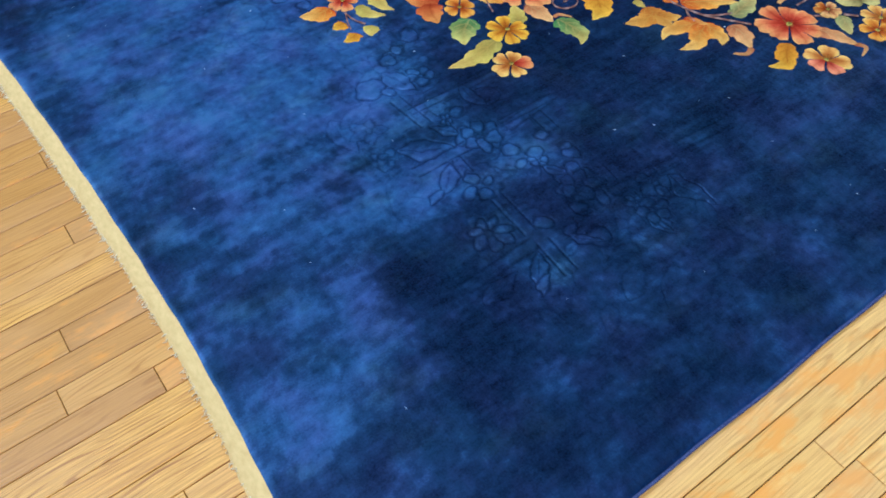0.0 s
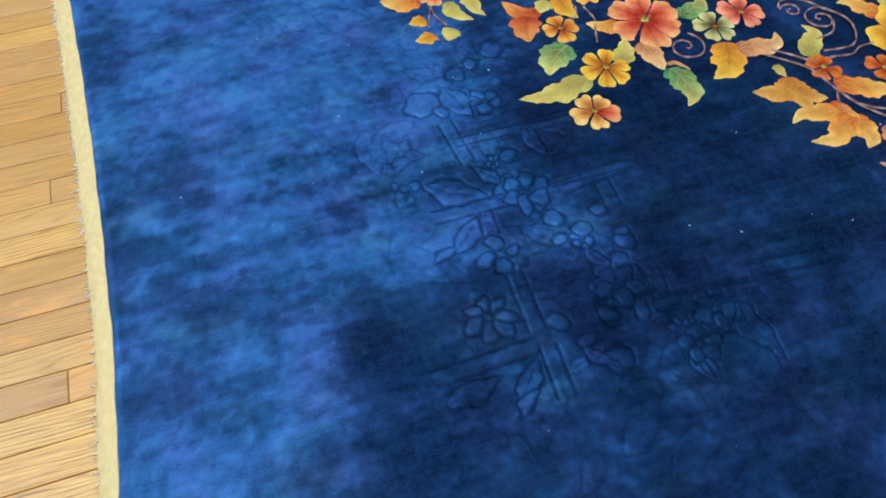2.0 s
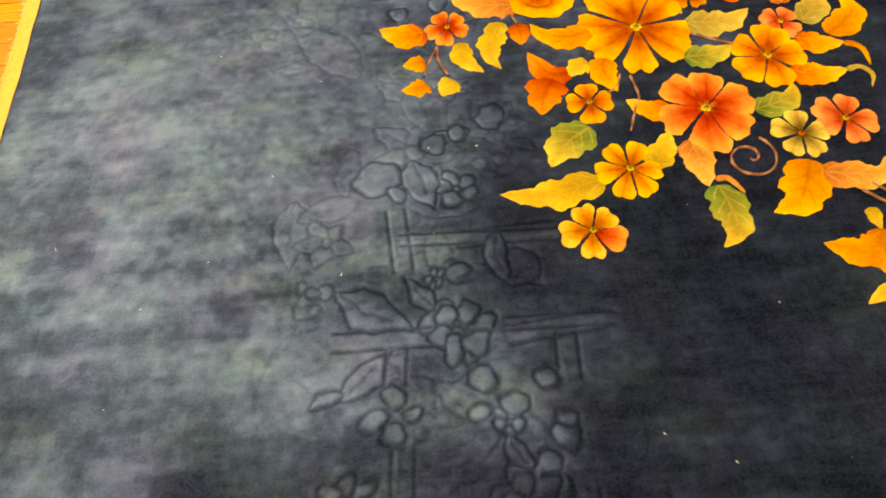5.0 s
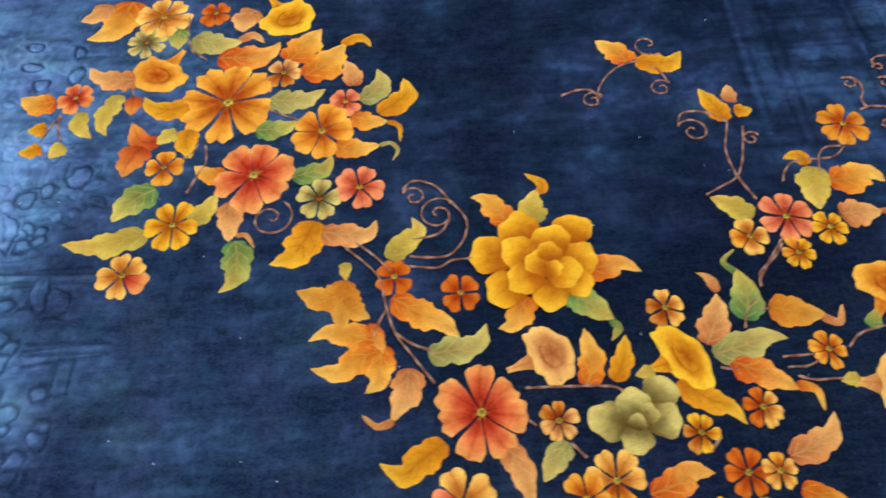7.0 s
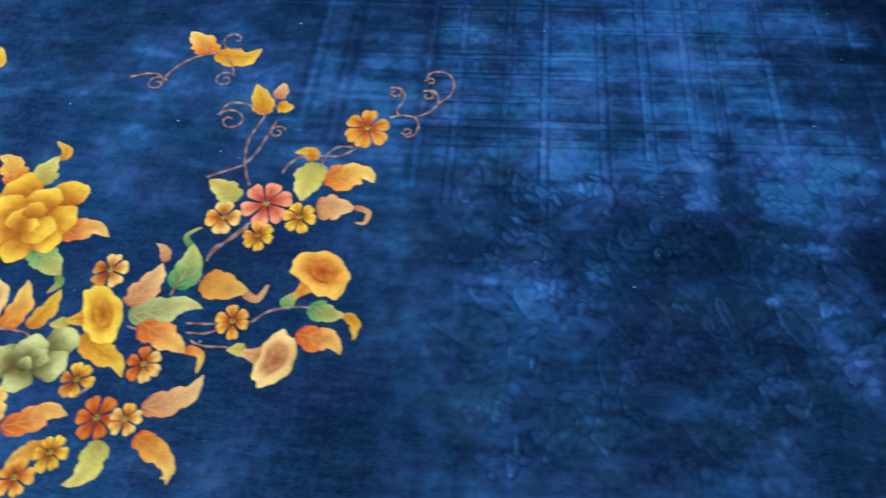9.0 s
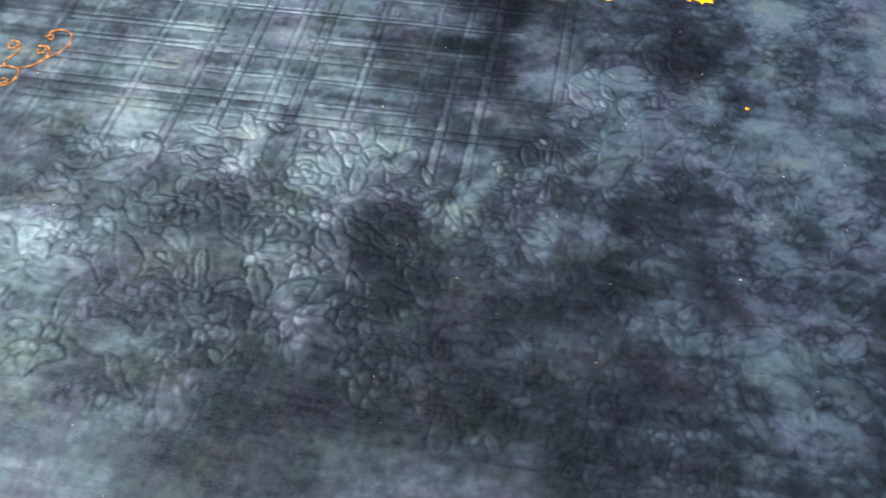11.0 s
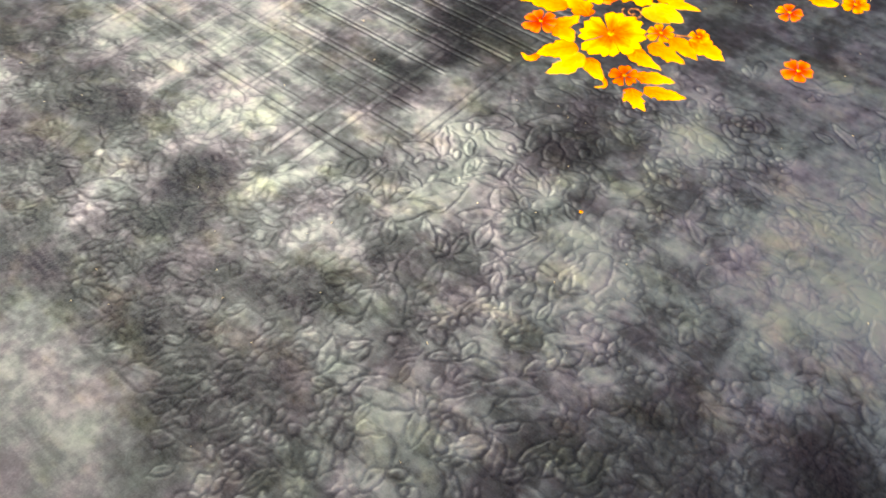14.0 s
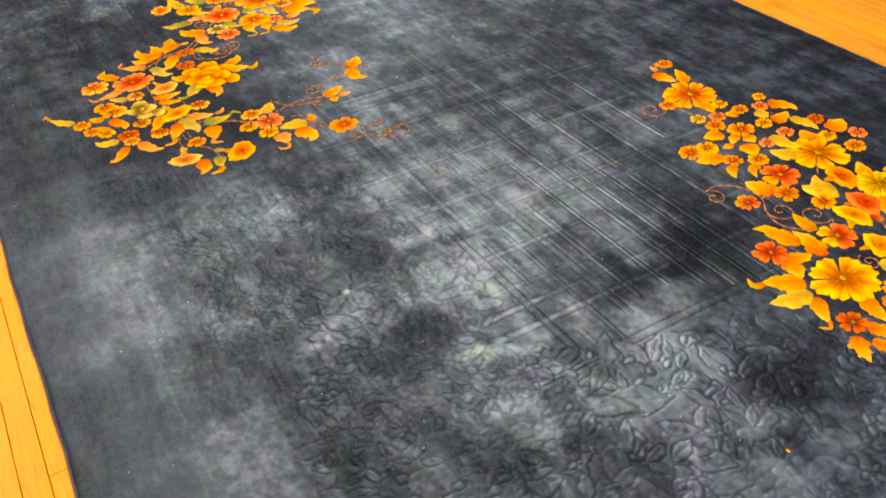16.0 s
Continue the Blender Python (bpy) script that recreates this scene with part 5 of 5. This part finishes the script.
flower(2.871, 2.323, 0.028, -143, 5, "red")
flower(2.952, 2.249, 0.030, -96, 6, "gold")
flower(3.029, 2.411, 0.029, -149, 6, "rust")
flower(3.028, 2.263, 0.029, -147, 5, "red")
flower(3.118, 2.358, 0.029, -147, 6, "gold")
flower(3.158, 2.452, 0.031, -141, 6, "red")
flower(3.203, 2.379, 0.036, -153, 6, "amber")
flower(3.038, 2.165, 0.027, -140, 6, "red")
flower(3.165, 2.249, 0.090, 25, 7, "gold")
flower(2.944, 1.923, 0.040, -129, 7, "amber")
flower(2.953, 1.988, 0.036, 15, 6, "gold")
flower(3.046, 2.001, 0.032, 41, 5, "orange")
flower(3.086, 2.071, 0.034, 37, 5, "amber")
flower(3.178, 2.061, 0.058, 132, 5, "vermilion", "amber", (2,))
flower(3.251, 2.000, 0.038, 16, 6, "orange")
flower(3.218, 1.873, 0.036, 29, 5, "vermilion", "amber", (2, 3,))
flower(3.337, 2.056, 0.036, 69, 5, "amber")
flower(3.373, 2.262, 0.069, 30, 7, "lime")
flower(3.457, 1.960, 0.054, 57, 5, "vermilion", "gold", (2, 3,))
flower(3.405, 1.754, 0.047, 33, 7, "vermilion")
flower(3.575, 1.826, 0.086, 34, 8, "gold")
flower(3.688, 1.713, 0.038, 127, 5, "rust")
flower(3.672, 1.913, 0.038, -167, 6, "orange")
flower(3.755, 1.961, 0.029, -171, 5, "amber")
flower(4.008, 2.001, 0.041, 15, 5, "vermilion")
flower(3.890, 2.201, 0.036, -170, 5, "vermilion", "amber", (0,))
flower(4.010, 2.345, 0.037, 18, 5, "orange")
flower(3.359, 2.353, 0.034, 18, 6, "amber")
flower(3.521, 2.284, 0.034, 174, 5, "gold")
flower(3.569, 2.304, 0.038, -96, 5, "vermilion")
flower(3.589, 2.208, 0.038, 27, 6, "orange")
leaf("orange", 0.058, (2.500, 2.188), (2.540, 2.200), (2.589, 2.213))
leaf("gold", 0.048, (2.612, 2.231), (2.571, 2.259), (2.520, 2.276))
leaf("peach", 0.024, (2.495, 2.210), (2.472, 2.215), (2.454, 2.212))
leaf("gold", 0.047, (2.745, 2.173), (2.775, 2.177), (2.812, 2.165))
leaf("gold", 0.041, (2.872, 2.221), (2.854, 2.208), (2.847, 2.184))
leaf("gold", 0.055, (2.915, 2.091), (2.914, 2.054), (2.907, 2.019))
leaf("orange", 0.034, (2.954, 2.124), (2.965, 2.092), (2.982, 2.071))
leaf("orange", 0.049, (2.973, 2.140), (2.997, 2.139), (3.014, 2.135))
leaf("orange", 0.025, (2.985, 2.070), (2.984, 2.051), (2.982, 2.025))
leaf("lime", 0.062, (2.884, 2.284), (2.906, 2.289), (2.938, 2.285))
leaf("orange", 0.066, (2.867, 2.364), (2.906, 2.395), (2.930, 2.409), (2.961, 2.408))
leaf("orange", 0.057, (2.959, 2.285), (2.959, 2.329), (2.946, 2.373))
leaf("lime", 0.054, (2.976, 2.341), (3.015, 2.361), (3.047, 2.369), (3.078, 2.366))
leaf("orange", 0.073, (3.063, 2.424), (3.093, 2.430), (3.077, 2.482))
leaf("orange", 0.075, (3.117, 2.297), (3.084, 2.303), (3.047, 2.314))
leaf("lime", 0.064, (3.019, 2.196), (3.061, 2.210), (3.118, 2.218))
leaf("lime", 0.069, (3.134, 2.192), (3.111, 2.158), (3.071, 2.138))
leaf("gold", 0.059, (3.016, 1.996), (3.004, 1.950), (2.989, 1.901))
leaf("orange", 0.035, (3.066, 1.986), (3.085, 1.956), (3.119, 1.938))
leaf("gold", 0.063, (3.004, 2.103), (3.041, 2.094), (3.067, 2.088))
leaf("gold", 0.031, (3.112, 2.049), (3.111, 2.015), (3.149, 1.992))
leaf("orange", 0.079, (3.232, 1.973), (3.193, 1.961), (3.145, 1.945))
leaf("lime", 0.086, (3.314, 2.140), (3.288, 2.086), (3.251, 2.066))
leaf("lime", 0.047, (3.307, 2.079), (3.271, 2.112), (3.237, 2.143))
leaf("gold", 0.045, (3.409, 1.932), (3.374, 1.929), (3.324, 1.938))
leaf("gold", 0.060, (3.423, 1.852), (3.368, 1.831), (3.330, 1.819), (3.309, 1.791))
leaf("orange", 0.058, (3.490, 1.854), (3.446, 1.874), (3.409, 1.879), (3.375, 1.872))
leaf("gold", 0.044, (3.443, 1.774), (3.461, 1.798), (3.470, 1.839))
leaf("orange", 0.053, (3.445, 1.760), (3.484, 1.755), (3.518, 1.736))
leaf("gold", 0.060, (3.536, 1.732), (3.500, 1.685), (3.472, 1.640))
leaf("orange", 0.021, (3.480, 1.645), (3.469, 1.616), (3.440, 1.622))
leaf("lime", 0.056, (3.558, 1.716), (3.558, 1.657), (3.533, 1.598))
leaf("orange", 0.045, (3.580, 1.713), (3.622, 1.683), (3.660, 1.666))
leaf("orange", 0.014, (3.652, 1.675), (3.671, 1.652), (3.653, 1.632))
leaf("orange", 0.051, (3.724, 1.687), (3.751, 1.658), (3.792, 1.639))
leaf("orange", 0.050, (3.646, 1.816), (3.690, 1.795), (3.747, 1.790))
leaf("orange", 0.052, (3.711, 1.729), (3.746, 1.751), (3.796, 1.772))
leaf("gold", 0.050, (3.750, 1.700), (3.796, 1.718), (3.846, 1.740))
leaf("amber", 0.057, (3.672, 1.858), (3.720, 1.852), (3.781, 1.847))
leaf("amber", 0.055, (3.702, 1.916), (3.745, 1.898), (3.797, 1.879))
leaf("orange", 0.063, (3.744, 1.930), (3.784, 1.934), (3.850, 1.919))
leaf("lime", 0.087, (3.627, 1.939), (3.635, 1.986), (3.696, 1.987))
leaf("lime", 0.046, (3.645, 1.973), (3.625, 1.989), (3.589, 2.009))
leaf("orange", 0.051, (3.559, 2.048), (3.609, 2.056), (3.646, 2.051), (3.706, 2.060))
leaf("gold", 0.065, (3.898, 2.316), (3.941, 2.306), (3.975, 2.322))
leaf("orange", 0.076, (3.413, 2.336), (3.427, 2.377), (3.435, 2.425))
leaf("orange", 0.062, (3.430, 2.257), (3.459, 2.289), (3.474, 2.335), (3.504, 2.341))
leaf("orange", 0.052, (3.344, 2.259), (3.311, 2.279), (3.262, 2.309))
leaf("gold", 0.054, (3.425, 2.232), (3.456, 2.180), (3.504, 2.159))
leaf("gold", 0.048, (3.565, 2.352), (3.537, 2.378), (3.511, 2.408))
leaf("coral", 0.035, (3.464, 2.104), (3.470, 2.120), (3.486, 2.120))
leaf("coral", 0.035, (3.495, 2.114), (3.509, 2.119), (3.524, 2.126))
leaf("lime", 0.056, (3.554, 2.043), (3.555, 2.084), (3.566, 2.138))
leaf("gold", 0.016, (3.565, 2.129), (3.579, 2.139), (3.592, 2.156))
trumpet("orange", (3.269, 2.143), (3.285, 2.204), (3.343, 2.187), 0.037)
trumpet("vermilion", (3.376, 2.094), (3.404, 2.146), (3.457, 2.131), 0.040)
trumpet("gold", (3.458, 2.014), (3.423, 2.071), (3.478, 2.084), 0.031)
trumpet("gold", (3.525, 1.960), (3.542, 2.016), (3.586, 1.992), 0.033)
flower(1.668, 0.338, 0.030, 30, 5, "amber")
leaf("lime", 0.036, (1.640, 0.318), (1.607, 0.283), (1.566, 0.250))
leaf("gold", 0.012, (1.570, 0.250), (1.539, 0.245), (1.553, 0.231))
stem((1.824, 1.289), (1.786, 1.275), (1.754, 1.245), (1.733, 1.205), (1.730, 1.174))
stem((1.662, 1.204), (1.694, 1.216), (1.720, 1.215), (1.738, 1.192))
curl(1.721, 1.187, 0.019, 25, 1.3, 1)
stem((1.847, 1.272), (1.866, 1.252), (1.874, 1.223))
curl(1.858, 1.210, 0.020, 34, 1.3, 1)
curl(1.856, 1.335, 0.030, -55, 1.0, -1)
stem((1.964, 0.928), (1.945, 0.983), (1.940, 1.042), (1.951, 1.081), (1.961, 1.113))
stem((1.879, 0.944), (1.917, 0.964), (1.943, 0.980), (1.962, 1.014), (1.978, 1.067), (1.986, 1.099))
curl(1.993, 1.068, 0.014, 23, 1.2, 1)
stem((1.961, 1.113), (1.921, 1.141), (1.881, 1.140), (1.868, 1.107))
curl(1.894, 1.094, 0.028, 154, 1.3, -1)
stem((2.020, 0.962), (2.032, 0.989), (2.057, 1.008), (2.122, 1.012), (2.152, 1.035))
stem((2.091, 0.981), (2.100, 1.015), (2.119, 1.036), (2.146, 1.037))
stem((2.211, 1.122), (2.236, 1.130), (2.262, 1.128), (2.290, 1.143), (2.307, 1.167))
stem((2.229, 1.128), (2.224, 1.147), (2.235, 1.168), (2.237, 1.192), (2.225, 1.208), (2.209, 1.207))
curl(2.216, 1.194, 0.014, 126, 1.1, -1)
stem((2.307, 1.167), (2.331, 1.195), (2.338, 1.229), (2.326, 1.256), (2.302, 1.263), (2.283, 1.253), (2.281, 1.232))
curl(2.288, 1.232, 0.008, -176, .9, -1)
stem((2.307, 1.167), (2.306, 1.190), (2.293, 1.206), (2.277, 1.201))
curl(2.284, 1.190, 0.012, 129, 1.0, -1)
stem((2.262, 1.127), (2.271, 1.107), (2.266, 1.082), (2.251, 1.071), (2.240, 1.081))
curl(2.248, 1.087, 0.008, -155, 1.0, 1)
stem((1.980, 0.833), (1.956, 0.803), (1.930, 0.783), (1.922, 0.752))
stem((1.877, 0.679), (1.886, 0.708), (1.912, 0.736))
stem((1.917, 0.628), (1.967, 0.629))
stem((1.921, 0.611), (1.949, 0.610), (1.970, 0.618))
stem((1.932, 0.596), (1.954, 0.588), (1.996, 0.587))
stem((2.023, 0.636), (2.047, 0.659), (2.084, 0.669), (2.117, 0.671))
stem((1.826, 0.616), (1.847, 0.613))
stem((0.907, 1.514), (0.912, 1.440), (0.930, 1.397), (0.961, 1.366))
stem((1.100, 1.214), (1.131, 1.196), (1.161, 1.181))
stem((0.801, 1.286), (0.818, 1.295), (0.828, 1.270))
stem((0.692, 1.232), (0.694, 1.197), (0.707, 1.166))
stem((0.692, 1.232), (0.678, 1.198), (0.669, 1.167))
stem((0.986, 1.130), (0.991, 1.087), (0.980, 1.060), (0.965, 1.017))
stem((0.971, 1.136), (0.963, 1.112), (0.947, 1.100))
curl(1.120, 0.950, 0.038, 57, 1.4, -1)
stem((1.253, 0.877), (1.289, 0.840), (1.310, 0.811), (1.320, 0.757), (1.334, 0.709), (1.359, 0.668), (1.392, 0.619))
stem((1.268, 0.888), (1.303, 0.856), (1.327, 0.824))
stem((1.334, 0.709), (1.360, 0.688), (1.390, 0.674))
stem((1.360, 0.852), (1.421, 0.848), (1.452, 0.880), (1.460, 0.921), (1.438, 0.960))
curl(1.412, 0.937, 0.033, 38, 1.5, 1)
stem((1.366, 0.886), (1.410, 0.895), (1.431, 0.923))
stem((1.437, 0.958), (1.410, 1.000), (1.370, 1.014), (1.351, 0.992))
curl(1.371, 0.978, 0.019, 156, 1.2, -1)
stem((1.360, 0.832), (1.406, 0.826), (1.430, 0.839), (1.464, 0.841))
stem((1.299, 0.702), (1.309, 0.731), (1.320, 0.751))
stem((1.526, 0.603), (1.593, 0.601), (1.652, 0.597), (1.671, 0.587))
stem((1.581, 0.514), (1.601, 0.491))
stem((1.525, 0.552), (1.536, 0.543))
stem((1.794, 0.509), (1.777, 0.489))
stem((1.822, 0.618), (1.846, 0.612))
stem((1.922, 0.762), (1.935, 0.782), (1.984, 0.846))
stem((1.904, 0.712), (1.926, 0.713))
stem((3.262, 1.895), (3.230, 1.920), (3.185, 1.921), (3.140, 1.898), (3.112, 1.856), (3.115, 1.810))
curl(3.150, 1.813, 0.032, -172, 1.3, -1)
stem((3.262, 1.895), (3.303, 1.872), (3.342, 1.869), (3.378, 1.891), (3.410, 1.934))
curl(3.299, 1.920, 0.042, -147, 1.4, 1)
curl(3.362, 1.985, 0.041, 27, 1.3, -1)
stem((3.403, 2.008), (3.436, 1.978))
curl(3.573, 1.938, 0.027, -180, 1.5, 1)
stem((3.190, 2.215), (3.240, 2.153))
stem((3.467, 2.214), (3.506, 2.232), (3.530, 2.245))
stem((3.477, 2.114), (3.517, 2.091))
stem((3.706, 1.928), (3.742, 1.948))
curl(2.685, 2.004, 0.048, 85, 1.3, -1)
stem((2.713, 2.078), (2.787, 2.096))

# ---- small things on the rug ----
v, f = [], []
rng = random.Random(21)
for _ in range(260):
    x, y, w, long = rng.uniform(0.1, LONG - 0.2), rng.uniform(0.05, WIDE - 0.1), rng.uniform(0, 6.3), rng.uniform(0.0012, 0.0032)
    b = len(v)
    c, d = math.cos(w) * long, math.sin(w) * long
    v += [(x - c, y - d, 0.002), (x + c, y + d, 0.0025), (x - d * 0.35, y + c * 0.35, 0.0018), (x, y, 0.0036)]
    f += [(b, b + 2, b + 3), (b + 2, b + 1, b + 3), (b + 1, b, b + 3), (b, b + 1, b + 2)]
tagged(new("lint", mesh_of("lint", v, f, LINT)), "tiny white lint flecks scattered over the rug", "lint", kind="stuff")
pad = dome(Pad(), 3.849, 1.287, 0.0042, FLOOR, 0.004)
tagged(new("wool_tuft", mesh_of("wool_tuft", pad.v, pad.f, FLOWERS["apricot"], along=pad.along, side=pad.side)), "tiny loose tuft of apricot wool on the rug", "tuft")

# ---- oak strip floor ----
floor = tagged(new("floor", box_mesh("floor", X0, Y0, FLOOR - 0.019, X1, Y1, FLOOR - 0.0165, DARK_GAP)), "worn narrow oak strip floor with grey and orange boards", "floor", kind="structure")
BOARD = 0.0557
rng = random.Random(12)
stock = {}
v, f = [], []
rows = int((Y1 - Y0) / BOARD)
first = round((0.0 - Y0) / BOARD)
for row in range(rows):
    y = (row - first) * BOARD - 0.042
    lengths = [rng.choice((0.3, 0.42, 0.55, 0.7, 0.85, 1.0, 1.2)) for _ in range(40)]
    if row - first == -1:
        lengths = [1.2] * 40
    # where some boards end, placed from the camera's view
    ends = {-1: 0.974, -2: 0.695, -3: 0.72, 14: -0.157, 11: -0.056, 12: -0.62, 9: -0.75, 16: -0.28}.get(row - first)
    x = X0 + rng.uniform(-0.6, 0)
    if ends is not None:
        x = ends - sum(lengths[: next(k for k in range(40) if sum(lengths[:k]) > ends - X0)])
    for long in lengths:
        if x >= X1:
            break
        a, b = max(X0, x), min(X1, x + long)
        near = a > -1.4 and b < 4.4 and (-0.72 < y < -0.02 or (b < 1.3 and -0.1 < y < 1.75) or (2.86 < y < 3.7 and a > 1.2))
        if near and abs(b - a - long) < 1e-6:
            k = row - first
            kind = ("pale" if x < 1.5 else "orange") if k < 1 else "yellow" if (1 < k < 11 and x > -1.1) or rng.random() < 0.03 else "tan"
            if (k, round(a, 3)) == (11, -0.056):
                kind = "orange"
            if (long, kind) not in stock:
                stock[long, kind] = box_mesh("board", 0.0006, 0.0008, -0.016, long - 0.0006, BOARD - 0.0008, 0.0, OAK[kind], 0.001)
            ob = new("board", stock[long, kind])
            ob.parent = floor
            ob.location = (x, y, FLOOR + rng.uniform(-0.0004, 0.0003))
        elif b - a > 0.02:
            k, z = len(v), FLOOR + rng.uniform(-0.0004, 0.0003)
            a, b, y0, y1 = a + 0.0008, b - 0.0008, y + 0.0007, y + BOARD - 0.0007
            v += [(a, y0, z - 0.012), (b, y0, z - 0.012), (b, y1, z - 0.012), (a, y1, z - 0.012), (a, y0, z), (b, y0, z), (b, y1, z), (a, y1, z)]
            f += [(k + 4, k + 5, k + 6, k + 7), (k, k + 1, k + 5, k + 4), (k + 1, k + 2, k + 6, k + 5), (k + 2, k + 3, k + 7, k + 6), (k + 3, k, k + 4, k + 7)]
        x += long
tagged(part("floorboards", mesh_of("floorboards", v, f, OAK["tan"], smooth=False), floor), kind="stuff")
